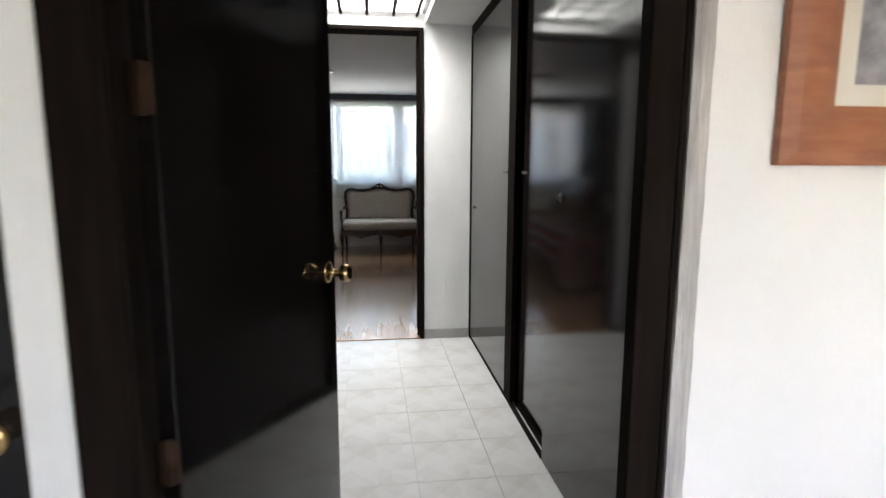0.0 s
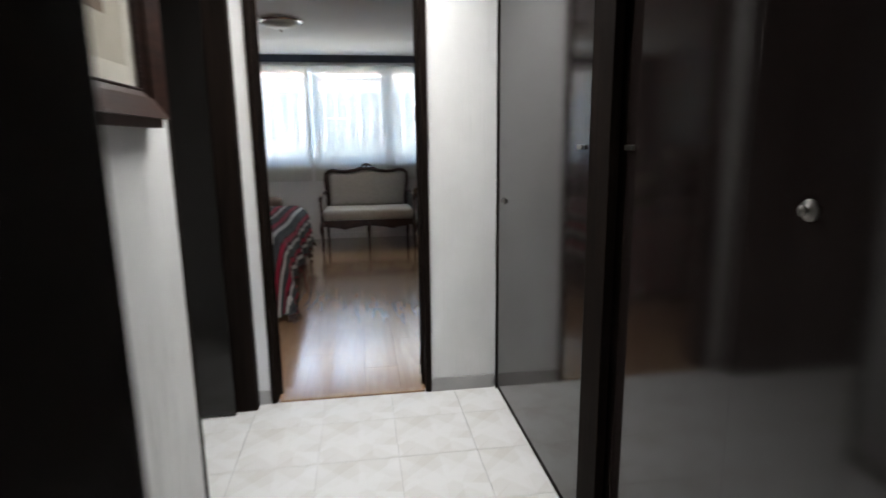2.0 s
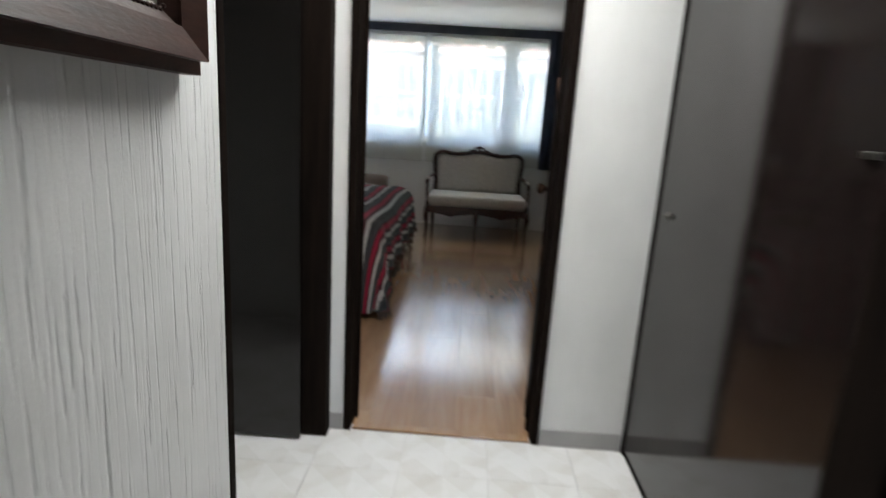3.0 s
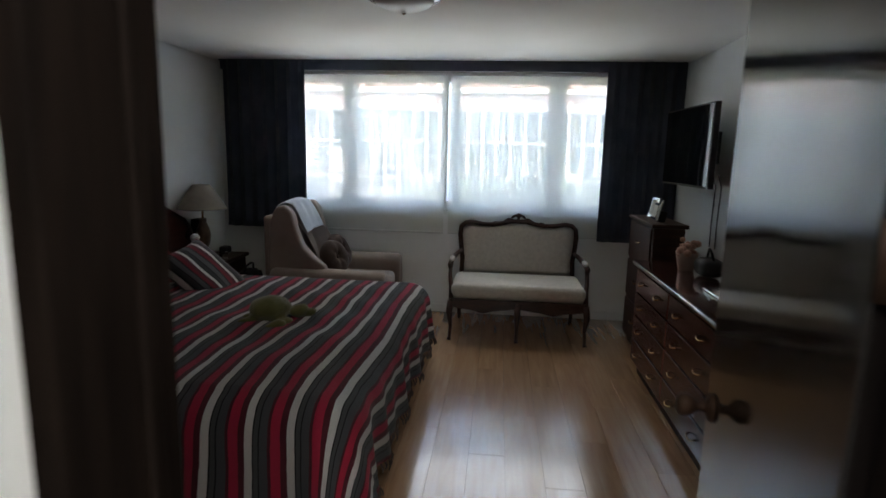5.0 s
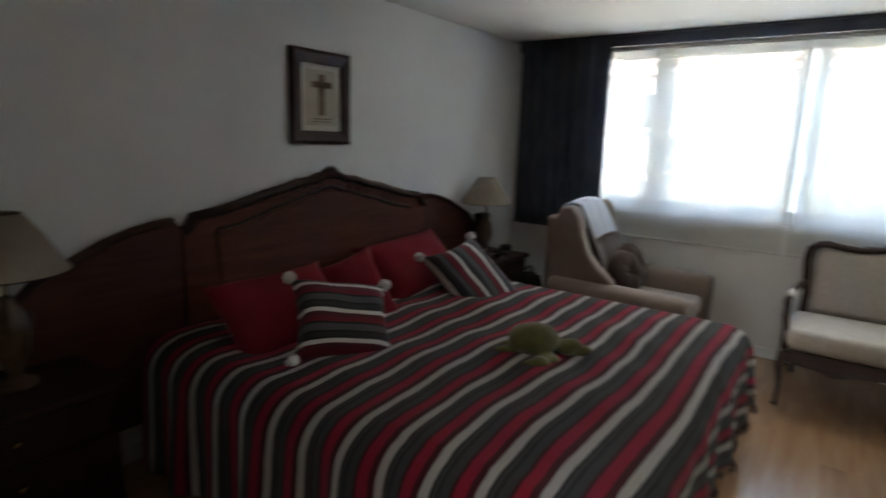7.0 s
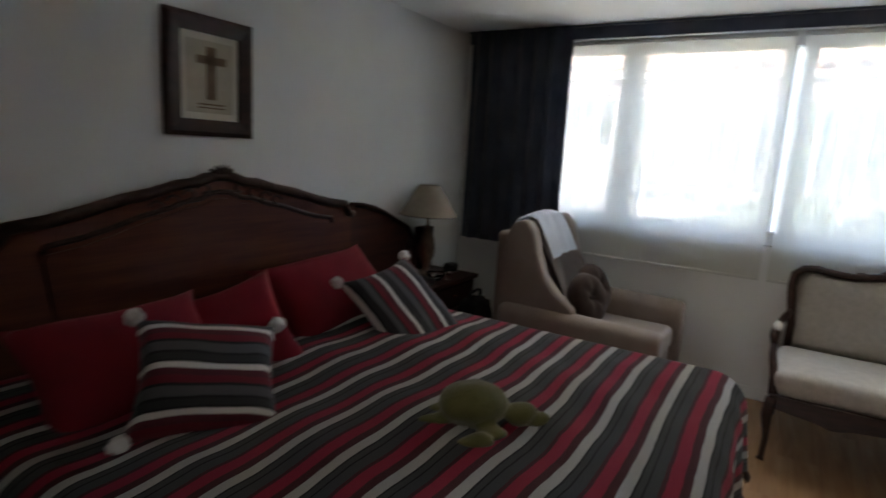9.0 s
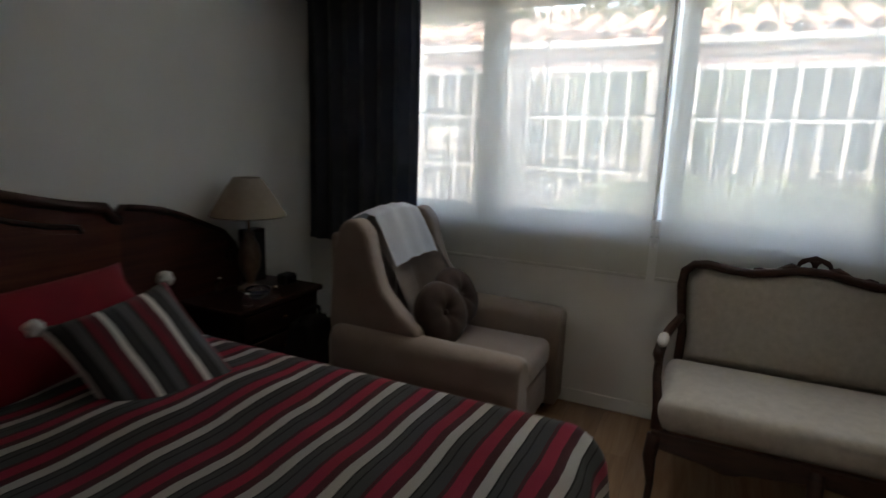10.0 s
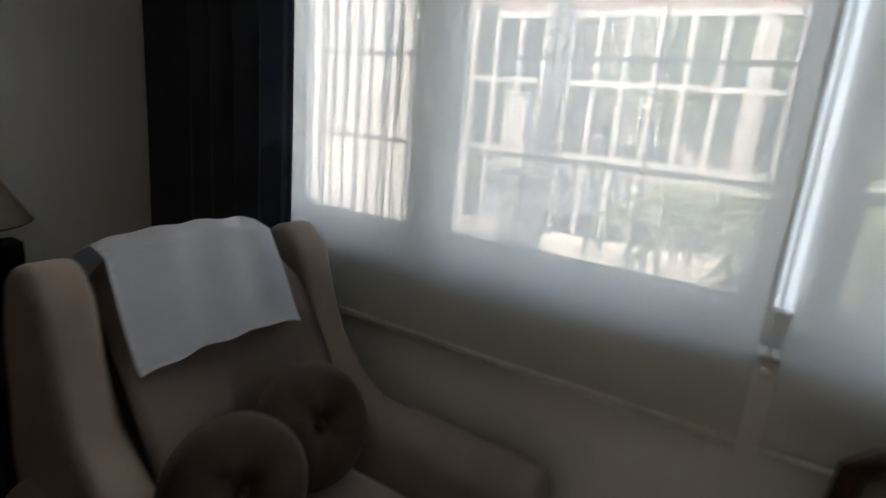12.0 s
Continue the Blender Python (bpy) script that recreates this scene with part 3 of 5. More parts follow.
def casing(name, boxes, label, mat=None):
    c = thing(name, label, "door frame", (boxes[0][0], boxes[0][2], 0))
    c["kind"] = "structure"
    for nm, b in zip(("jamb", "jamb", "head", "casing", "casing", "casing", "stop", "stop"), boxes):
        part(nm, box_bm(*b, bevel=0.004), mat or BLACK2, c)
    return c


# bedroom doorway
casing("door_frame_bedroom", [(2.375, 2.405, -0.165, 0.01, 0.001, 2.283), (3.168, 3.198, -0.165, 0.01, 0.001, 2.283), (2.405, 3.168, -0.165, 0.01, 2.255, 2.283),
                              (2.32, 2.372, 0.002, 0.016, 0.001, 2.32), (3.201, 3.26, 0.002, 0.016, 0.001, 2.32), (2.372, 3.201, 0.002, 0.016, 2.286, 2.32),
                              (2.405, 2.417, -0.06, -0.035, 0.001, 2.255), (3.156, 3.168, -0.06, -0.035, 0.001, 2.255)],
       "dark stained frame of the bedroom doorway")
leaf_door("door_bedroom", (3.176, 0.035), 79.5, 0.75, 2.24, "dark lacquered bedroom door standing wide open", knob_mat=OLDBRASS)
# entry doorway
casing("door_frame_entry", [(2.315, 2.40, -3.34, -3.17, 0.001, 2.235), (3.335, 3.347, -3.34, -3.17, 0.001, 2.235), (2.40, 3.335, -3.34, -3.17, 2.16, 2.235),
                            (2.40, 2.415, -3.34, -3.29, 0.001, 2.16), (3.272, 3.334, -3.34, -3.302, 0.001, 2.16)],
       "dark stained frame of the anteroom doorway", BLACK2)
leaf_door("door_entry", (2.418, -3.235), 72.5, 0.82, 2.14, "dark lacquered door with a brass knob, open into the hall", 0.99)
# rough plaster edge beside the anteroom doorway; its grey colour holds the shade
rnd = random.Random(31)
bm = bmesh.new()
rows_ = []
for k in range(61):
    z = 2.235 * k / 60
    w, o = rnd.uniform(-0.0012, 0.0012), 0.0008 * math.sin(9 * z) + rnd.uniform(-0.002, 0.002)
    rows_.append([bm.verts.new(p) for p in ((3.349, -3.3315, z), (3.350, -3.342 + o * 0.4, z), (3.366 + w, -3.345 + o, z), (3.385 + w, -3.339 + o * 0.5, z), (3.394 + w, -3.3315, z))])
for r0, r1 in zip(rows_, rows_[1:]):
    for k in range(4):
        bm.faces.new((r0[k], r0[k + 1], r1[k + 1], r1[k]))
    bm.faces.new((r0[4], r0[0], r1[0], r1[4]))
bm.faces.new(rows_[0][::-1]); bm.faces.new(rows_[-1])
bmesh.ops.recalc_face_normals(bm, faces=bm.faces[:])
structure("trim_plaster_edge", bm, SHADEPLASTER, "rough plaster edge beside the doorway frame, greyed for its shaded side", "trim")
# side room doorway
casing("door_frame_side_room", [(2.15, 2.318, -0.225, -0.165, 0.001, 2.238), (2.15, 2.309, -1.112, -1.08, 0.001, 2.238), (2.15, 2.318, -1.08, -0.225, 2.20, 2.238)],
       "dark stained frame of the side room doorway")
leaf_door("door_side_room", (2.225, -0.248), 180.0, 0.80, 2.18, "dark lacquered door open into the side room", hinges=())
# closed door in the anteroom
leaf_door("door_anteroom", (1.37, -3.29), 0.0, 0.86, 2.18, "dark closed door with a brass knob in the anteroom", 0.87)

# ---- window ----
win = thing("window_1", "wide white aluminium window of four panes behind sheer blinds", "window", (2.27, 4.91, 1.0))
win["kind"] = "structure"
part("window_frame", bx(bx(bx(bx(bmesh.new(), 0.62, 3.93, 4.874, 4.949, 1.0, 1.10, bevel=0.006), 0.62, 3.93, 4.874, 4.949, 2.24, 2.33, bevel=0.006),
                             0.62, 0.724, 4.874, 4.949, 1.10, 2.24, bevel=0.004), 3.827, 3.93, 4.874, 4.949, 1.10, 2.24, bevel=0.004), ALU, win)
for a, b in ((1.222, 1.358), (2.202, 2.248), (2.307, 2.352), (3.21, 3.347)):
    part("mullion", box_bm(a, b, 4.869, 4.952, 1.10, 2.24, bevel=0.008), ALU, win)
for a, b in ((0.724, 1.222), (1.358, 2.202), (2.248, 2.307), (2.352, 3.21), (3.347, 3.827)):
    if b - a < 0.1:
        # added strip: stands in for daylight seen through the gap between the blinds
        part("bright_gap_strip", box_bm(a, b, 4.909, 4.912, 1.0, 2.33), GAP_WHITE, win, "added white translucent strip that makes the gap between the blinds bright")
        continue
    g = part("pane", box_bm(a, b, 4.909, 4.915, 1.10, 2.24), GLASS, win, "clear window pane")
    g.visible_shadow = False
    bm = bmesh.new()
    for q in ((a, a + 0.012, 1.1, 2.24), (b - 0.012, b, 1.1, 2.24), (a + 0.012, b - 0.012, 1.1, 1.112), (a + 0.012, b - 0.012, 2.228, 2.24)):
        bx(bm, q[0], q[1], 4.899, 4.908, q[2], q[3])
    part("gasket", bm, PLASTIC, win)
part("window_sill", box_bm(0.622, 3.928, 4.808, 4.872, 1.001, 1.016, bevel=0.005), ALU, win)


def roller_blind(x0, x1, seed):
    b = thing("roller_blind", "sheer white screen roller blind, fully lowered over the window", "roller blind", ((x0 + x1) / 2, 4.782, 2.3), "roller blinds of the window")
    f = lambda u, v: Vector((x0 + (x1 - x0) * u, 4.782 + 0.004 * math.sin(9 * u + seed) * (1 - v) + (0.006 * math.sin(math.pi * (0.22 - v) / 0.22) if v < 0.22 else 0), 0.812 + (2.305 - 0.812) * v))
    part("fabric", sheet(16, 24, f), SHEER, b, "sheer white screen fabric")
    part("bottom_bar", box_bm(x0, x1, 4.774, 4.790, 0.796, 0.814, bevel=0.004), HEM, b)
    part("roller", tube(bmesh.new(), [(x0, 4.796, 2.295), (x1, 4.796, 2.295)], 0.02, 14), ALU, b, smooth=True)
    return b


roller_blind(0.66, 2.238, 0)
roller_blind(2.282, 3.90, 2)
ch = thing("blind_chain", "thin white bead chain hanging in the gap between blinds", "blind chain", (2.26, 4.75, 2.2))
part("cord", tube(bmesh.new(), [(2.262, 4.765, 2.28), (2.262, 4.763, 1.6), (2.26, 4.765, 1.0)], 0.0025, 6), ALU, ch)
part("joint", tube(bmesh.new(), [(2.26, 4.765, 1.0), (2.26, 4.765, 0.975)], 0.008, 8), ALU, ch, smooth=True)


def curtain(x0, x1, z0, folds, seed):
    c = thing("curtain", "dark navy curtain drawn to the side of the window", "curtain", ((x0 + x1) / 2, 4.69, 2.3), "dark curtains of the window")
    def f(u, v):
        a = folds * math.tau * u + 0.5 * math.sin(5 * u + seed)
        amp = 0.026 * (0.75 + 0.25 * v) * (1 + 0.3 * math.sin(11 * u + seed))
        return Vector((x0 + (x1 - x0) * u + 0.006 * math.sin(2 * a), 4.685 + amp * math.sin(a) + 0.008 * math.sin(3 * v + seed), z0 + (RH - 0.006 - z0) * v))
    part("drape", sheet(folds * 12, 14, f, 0.004), NAVY, c)
    part("hem", sheet(folds * 12, 1, lambda u, v: f(u, v * 0.02) + Vector((0, -0.006, 0)), 0.003), NAVY, c)
    return c


curtain(0.10, 0.912, 0.815, 7, 0.4)
curtain(3.685, 4.365, 0.785, 7, 1.7)
BAND_Z = 2.315
val = thing("curtain_pelmet", "dark navy pelmet band along the ceiling above the blinds", "pelmet", (2.2, 4.7, RH))
part("band", box_bm(0.06, 4.37, 4.722, 4.735, BAND_Z, RH - 0.004, bevel=0.003), NAVY, val)
part("rail", box_bm(0.06, 4.37, 4.69, 4.719, RH - 0.016, RH - 0.003, bevel=0.003), NAVY, val, "dark curtain rail on the ceiling")

# ---- skylight ----
sl = thing("skylight", "skylight with dark iron bars above the bedroom doorway", "skylight", (2.855, -0.7, 2.6))
sl["kind"] = "structure"
for x in (2.62, 2.80, 2.985, 3.15):
    part("bar", tube(bmesh.new(), [(x, SY0, 2.36), (x, -0.16, 2.36)], 0.011, 8), BLACK2, sl)
bm = bmesh.new()
for q in ((SX0, SX1, SY0, SY0 + 0.03), (SX0, SX1, -0.19, -0.16), (SX0, SX0 + 0.03, SY0 + 0.03, -0.19), (SX1 - 0.03, SX1, SY0 + 0.03, -0.19)):
    bx(bm, *q, 2.375, 2.40)
part("curb_frame", bm, ALU, sl)


# ---- hall: wardrobe and pictures ----
wd = thing("wardrobe", "built-in hall wardrobe with glossy black-brown sliding doors", "wardrobe", (3.9, -1.6, 0))
part("bottom_board", box_bm(3.64, 4.195, -2.79, -0.17, 0.002, 0.06), BLACK2, wd)
part("top_board", box_bm(3.64, 4.195, -2.79, -0.17, 2.29, 2.307), BLACK2, wd)
part("back_panel", box_bm(4.17, 4.195, -3.17, -0.17, 0.06, 2.29), BLACK2, wd)
part("head_rail", box_bm(3.545, 3.64, -2.775, -0.16, 2.235, 2.306, bevel=0.003), BLACK2, wd)
part("bottom_track", bx(box_bm(3.548, 3.562, -1.985, -0.16, 0.001, 0.03, bevel=0.002), 3.585, 3.64, -2.77, -0.16, 0.001, 0.045, bevel=0.002), BLACK2, wd)
part("side_stile", box_bm(3.540, 3.56, -0.185, -0.164, 0.001, 2.235, bevel=0.002), BLACK2, wd)
d1 = part("sliding_door", box_bm(3.546, 3.572, -1.29, -0.186, 0.032, 2.234, bevel=0.002), WARD, wd)
# closing stile; its gloss-free black also holds the shadow of the recess
part("edge_profile", box_bm(3.545, 3.575, -1.43, -1.292, 0.032, 2.234, bevel=0.004), BLACK2, d1, "closing stile, matt black to hold the recess shadow")
d2 = part("sliding_door", box_bm(3.586, 3.612, -2.06, -1.38, 0.047, 2.234, bevel=0.002), WARD, wd)
d3 = part("sliding_door", box_bm(3.550, 3.576, -2.742, -1.99, 0.004, 2.234, bevel=0.002), WARD, wd)
part("edge_profile", box_bm(3.560, 3.63, -2.79, -2.745, 0.002, 2.234, bevel=0.004), DULLMETAL, wd, "grey metal edge strip")
part("end_panel", box_bm(3.555, 4.16, -3.165, -2.795, 0.001, 2.306, bevel=0.003), BLACK, wd)


def cup_handle(parent, x, y, z):
    bm = lathe(bmesh.new(), [(0.018, 0), (0.018, 0.003), (0.014, 0.005), (0.005, 0.007), (0.004, 0.009), (0.009, 0.012), (0.010, 0.015), (0.003, 0.018)], 16)
    bmesh.ops.transform(bm, matrix=Matrix.Translation((x, y, z)) @ pose(0, 0, 0, 0, -90, 0), verts=bm.verts)
    return part("handle", bm, GUNMETAL, parent, "small dull steel knob", True)


cup_handle(d1, 3.546, -0.30, 1.02)
cup_handle(d3, 3.550, -2.135, 1.197)
for yy in (-1.235, -1.475):
    bm = box_bm(3.535 if yy > -1.4 else 3.575, 3.547 if yy > -1.4 else 3.587, yy - 0.022, yy + 0.022, 1.278, 1.292, bevel=0.003)
    part("pull", bm, GUNMETAL, d1 if yy > -1.4 else d2, "small steel pull")


def hung_picture(name, label, place, w, h, rails, mat_w, wood, mat_mat, art_mat, bead=False, marks=()):
    """A framed picture; place(u, v, d) with u across, v up, d out of the wall."""
    t = thing(name, label, "picture", place(w / 2, h / 2, 0))
    def ring(i0, i1, d0, d1, nm, m, parent, lab=""):
        bm = bmesh.new()
        o = [(i0, i0), (w - i0, i0), (w - i0, h - i0), (i0, h - i0)]
        n = [(i1, i1), (w - i1, i1), (w - i1, h - i1), (i1, h - i1)]
        for k in range(4):
            j = (k + 1) % 4
            lo = [bm.verts.new(place(*p, 0.003)) for p in (o[k], o[j], n[j], n[k])]
            hi = [bm.verts.new(place(p[0], p[1], d)) for p, d in ((o[k], d0), (o[j], d0), (n[j], d1), (n[k], d1))]
            bm.faces.new(lo[::-1]); bm.faces.new(hi)
            for q in range(4):
                r = (q + 1) % 4
                bm.faces.new((lo[q], lo[r], hi[r], hi[q]))
        bmesh.ops.recalc_face_normals(bm, faces=bm.faces[:])
        return part(nm, bm, m, parent, lab)
    inset = 0.0
    for wd_, d0, d1_ in rails:
        ring(inset, inset + wd_, d0, d1_, "moulding", wood, t)
        inset += wd_
    if bead:
        bm = bmesh.new()
        step = 0.012
        for (u0, v0, u1, v1) in ((inset, inset, w - inset, inset), (inset, h - inset, w - inset, h - inset), (inset, inset, inset, h - inset), (w - inset, inset, w - inset, h - inset)):
            L = math.hypot(u1 - u0, v1 - v0)
            for k in range(int(L / step)):
                a = (k + 0.5) * step / L
                bmesh.ops.create_icosphere(bm, subdivisions=1, radius=0.0045, matrix=Matrix.Translation(place(u0 + (u1 - u0) * a, v0 + (v1 - v0) * a, rails[-1][2] + 0.002)))
        part("beading", bm, wood, t)
    if mat_w:
        ring(inset, inset + mat_w, 0.012, 0.011, "mat_board", mat_mat, t)
        inset += mat_w
    bm = extrude_poly(bmesh.new(), [(inset, inset), (w - inset, inset), (w - inset, h - inset), (inset, h - inset)], 0.006, lambda u, v, d: place(u, v, 0.003 + d))
    art = part("art_print", bm, art_mat, t)
    for (u0, u1, v0, v1, m) in marks:
        bm = extrude_poly(bmesh.new(), [(inset + u0, inset + v0), (inset + u1, inset + v0), (inset + u1, inset + v1), (inset + u0, inset + v1)], 0.0012, lambda u, v, d: place(u, v, 0.0092 + d))
        part("drawn_shape", bm, m, art)
    return t


hung_picture("framed_picture", "dark carved wooden frame with beaded edge on the hall wall", lambda u, v, d: Vector((2.309 + d, -1.262 - 0.62 + u, 1.352 + v)), 0.62, 0.78,
             [(0.022, 0.034, 0.042), (0.05, 0.06, 0.04), (0.02, 0.034, 0.02)], 0.05, DARKWOOD, MATBOARD, PAPER, True,
             [(0.08, 0.24, 0.1, 0.3, INK), (0.1, 0.2, 0.3, 0.36, INK)])
hung_picture("framed_print", "reddish wooden frame with cream mat on the white wall", lambda u, v, d: Vector((3.517 + u, -3.331 - d, 1.325 + v)), 0.66, 0.86,
             [(0.025, 0.022, 0.034), (0.05, 0.034, 0.026), (0.03, 0.026, 0.014)], 0.038, ORANGEWOOD, MATBOARD,
             surface("grey_engraving", (0.16, 0.15, 0.17), (0.42, 0.40, 0.42), 16, 0.6), False)
hung_picture("framed_drawing", "dark brown wooden frame with a cross drawing above the bed", lambda u, v, d: Vector((0.001 + d, 2.205 + u, 1.495 + v)), 0.452, 0.525,
             [(0.02, 0.026, 0.036), (0.055, 0.036, 0.024)], 0.03, DARKWOOD, MATBOARD, PAPER, False,
             [(0.105, 0.155, 0.06, 0.29, INK), (0.055, 0.21, 0.215, 0.25, INK), (0.06, 0.2, 0.035, 0.042, INK), (0.06, 0.2, 0.02, 0.026, INK)])

# ---- bed ----
BX1, BY0, BY1, BZ = 2.27, 1.27, 3.45, 0.628
bed = thing("bed", "wide bed with a carved dark wooden headboard and side wings", "bed", (1.2, 2.4, 0))
part("mattress", box_bm(0.13, 2.20, 1.36, 3.38, 0.30, 0.565, bevel=0.05, seg=3), WHITECLOTH, bed)
part("base", box_bm(0.13, 2.18, 1.38, 3.36, 0.14, 0.298, bevel=0.01), DARKWOOD, bed)
for x in (0.25, 2.10):
    for y in (1.5, 2.4, 3.25):
        part("leg", lathe(bmesh.new(), [(0.022, 0), (0.028, 0.01), (0.024, 0.07), (0.034, 0.14)], 10, (x, y, 0)), DARKWOOD, bed)

CY = 2.445
half = [(0.0, 1.335), (0.06, 1.33), (0.13, 1.305), (0.2, 1.30), (0.32, 1.268), (0.45, 1.245), (0.6, 1.205), (0.72, 1.178), (0.80, 1.168), (0.86, 1.16), (0.875, 1.135), (0.895, 1.105), (0.925, 1.095)]
wing = [(0.925, 1.095), (0.945, 1.12), (0.965, 1.145), (1.05, 1.135), (1.15, 1.115), (1.27, 1.075), (1.40, 1.015), (1.53, 0.955), (1.60, 0.88), (1.635, 0.80), (1.645, 0.70), (1.62, 0.62), (1.64, 0.50), (1.62, 0.2)]
hb = part("headboard", extrude_poly(bmesh.new(), [(-u, v) for u, v in half[::-1]] + half[1:] + [(0.925, 0.2), (-0.925, 0.2)], 0.045,
                                    lambda u, v, d: Vector((0.02 + d, CY + u, v))), HEADWOOD, bed, "carved reddish brown wooden headboard")
for s in (1, -1):
    part("side_wing", extrude_poly(bmesh.new(), [(s * u, v) for u, v in wing] + [(s * 0.928, 0.2)], 0.038, lambda u, v, d: Vector((0.02 + d, CY + u, v))), WINGWOOD, hb, "dark carved wing")
    part("wing_moulding", tube(bmesh.new(), [(0.064, CY + s * u, v - 0.012) for u, v in wing[2:]], 0.016, 8), DARKWOOD, hb, smooth=True)
    # scroll at the wing's end
    sc = [(0.062, CY + s * (1.585 + 0.05 * (1 - k / 22) * math.cos(k * 0.42)), 0.80 + 0.05 * (1 - k / 22) * math.sin(k * 0.42)) for k in range(20)]
    part("scroll", tube(bmesh.new(), sc, 0.011, 6), DARKWOOD, hb, smooth=True)
top = [(0.07, CY - u, v - 0.016) for u, v in half[::-1]] + [(0.07, CY + u, v - 0.016) for u, v in half[1:]]
part("top_moulding", tube(bmesh.new(), top, 0.024, 8), DARKWOOD, hb, smooth=True)
inner = [(u * 0.86, v - 0.09) for u, v in half[:-2]]
part("inner_moulding", tube(bmesh.new(), [(0.066, CY - u, v) for u, v in inner[::-1]] + [(0.066, CY + u, v) for u, v in inner[1:]], 0.012, 6), DARKWOOD, hb, smooth=True)
part("panel", extrude_poly(bmesh.new(), [(-u, v - 0.03) for u, v in inner[::-1]] + [(u, v - 0.03) for u, v in inner[1:]] + [(0.70, 0.55), (-0.70, 0.55)], 0.008,
                           lambda u, v, d: Vector((0.065 + d, CY + u, v))), HEADWOOD, hb, "polished veneer panel")
bm = bmesh.new()
for k in range(-3, 4):
    a = k * 0.36
    tube(bm, [(0.06, CY + 0.015 * k, 1.30), (0.085, CY + 0.05 * math.sin(a), 1.30 + 0.045 * math.cos(a)), (0.07, CY + 0.095 * math.sin(a), 1.285 + 0.085 * math.cos(a))], [0.012, 0.016, 0.006], 7)
part("crest", bm, DARKWOOD, hb, "carved shell crest", True)
for s in (1, -1):
    bm = bmesh.new()
    for k in range(4):
        c0 = 0.10 + 0.075 * k
        tube(bm, [(0.078, CY + s * (c0 + 0.03 * math.cos(j * 0.6)), 1.262 - 0.022 * k + 0.02 * math.sin(j * 0.6)) for j in range(9)], 0.006, 5)
    part("leaf_carving", bm, DARKWOOD, hb, smooth=True)

spread_drop, foot_drop = 0.66, 0.36


def spread_at(u, v):
    a = 0.14 + u * (BX1 - 0.14 + foot_drop)
    b = BY0 - spread_drop + v * (BY1 - BY0 + 2 * spread_drop)
    da = max(0.0, a - (BX1 - 0.12))
    db = max(0.0, (BY0 + 0.12) - b) - max(0.0, b - (BY1 - 0.12))
    d = math.hypot(da, db)
    x, y = min(a, BX1 - 0.12), min(max(b, BY0 + 0.12), BY1 - 0.12)
    if d > 1e-6:
        nx, ny = da / d, -db / d
        ang = min(d / 0.13, math.pi / 2)
        r = 0.13 * math.sin(ang)
        drop = 0.13 * (1 - math.cos(ang)) + max(0.0, d - 0.13 * math.pi / 2)
        drop = min(drop, 0.575 + 0.01 * math.sin(9 * a))
        run = b * 1.0 if abs(nx) > abs(ny) else a
        fold = 0.5 * math.sin(run * 15 + 1.3 * math.sin(run * 4)) + 0.5 * math.sin(run * 26 + 2)
        out = r + drop * (0.07 + (0.16 if da > 0 and db > 0 else 0.0) * min(1, abs(da * db) / 0.03)) + drop * 0.075 * fold
        return Vector((x + nx * out, y + ny * out, max(BZ - drop, 0.03 + 0.01 * fold)))
    wave = 0.012 * math.sin(3.1 * a + 1.7 * b) + 0.006 * math.sin(9 * a - 5 * b) + 0.004 * math.sin(17 * b + 6 * a)
    edge = min((BX1 - a) / 0.3, (b - BY0) / 0.3, (BY1 - b) / 0.3, 1)
    return Vector((a, b, BZ + 0.012 * max(edge, 0) + wave * max(0.15, min(edge, 1))))


def spread_uv(u, v):
    a = 0.14 + u * (BX1 - 0.14 + foot_drop)
    b = BY0 - spread_drop + v * (BY1 - BY0 + 2 * spread_drop)
    return (a + 0.008 * math.sin(1.5 * b) + 0.008 * math.sin(5 * b + 3 * a) - 0.058, b)


sp = thing("bedspread", "striped red, grey and white woven bedspread hanging over the bed", "bedspread", (1.2, 2.4, 0.55))
part("cloth", sheet(110, 130, spread_at, 0.006, spread_uv), STRIPE, sp)
bm = bmesh.new()
rnd = random.Random(5)
for k in range(150):
    v = k / 149
    p = spread_at(1.0, v)
    q = p + Vector((0.01 * rnd.uniform(-1, 1.5), 0.02 * rnd.uniform(-1, 1), -min(0.05, p.z - 0.008)))
    tube(bm, [p, (p + q) / 2 + Vector((0.006, 0, 0)), q], [0.004, 0.005, 0.003], 5)
tagged(part("fringe", bm, BROWNVELVET, sp, "short dark knotted fringe"), kind="stuff")


def cushion(name, label, o, ux, uy, w, h, t, mat, pompoms=True, pinch=0.17):
    m = frame_between(o, ux, uy)
    c = thing(name, label, "pillow", o)
    part("cover", pillow_bm(w, h, t, 16, m, pinch), mat, c)
    if pompoms:
        for a in (-1, 1):
            for b in (-1, 1):
                bm = bmesh.new()
                bmesh.ops.create_icosphere(bm, subdivisions=3, radius=0.029, matrix=Matrix.Translation(m @ Vector((a * w * 0.5, b * h * 0.5, 0.0))))
                for v in bm.verts:
                    v.co += 0.010 * noise.noise_vector(v.co * 70)
                part("pompom", bm, POMPOM, c, "fluffy white pompom", True)
    return c


cushion("throw_pillow", "striped throw pillow with white pompom corners leaning on red pillows", (0.817, 1.827, 0.735), (0.501, 0.852, -0.153), (-0.619, 0.476, 0.625), 0.46, 0.43, 0.16, STRIPE_P)
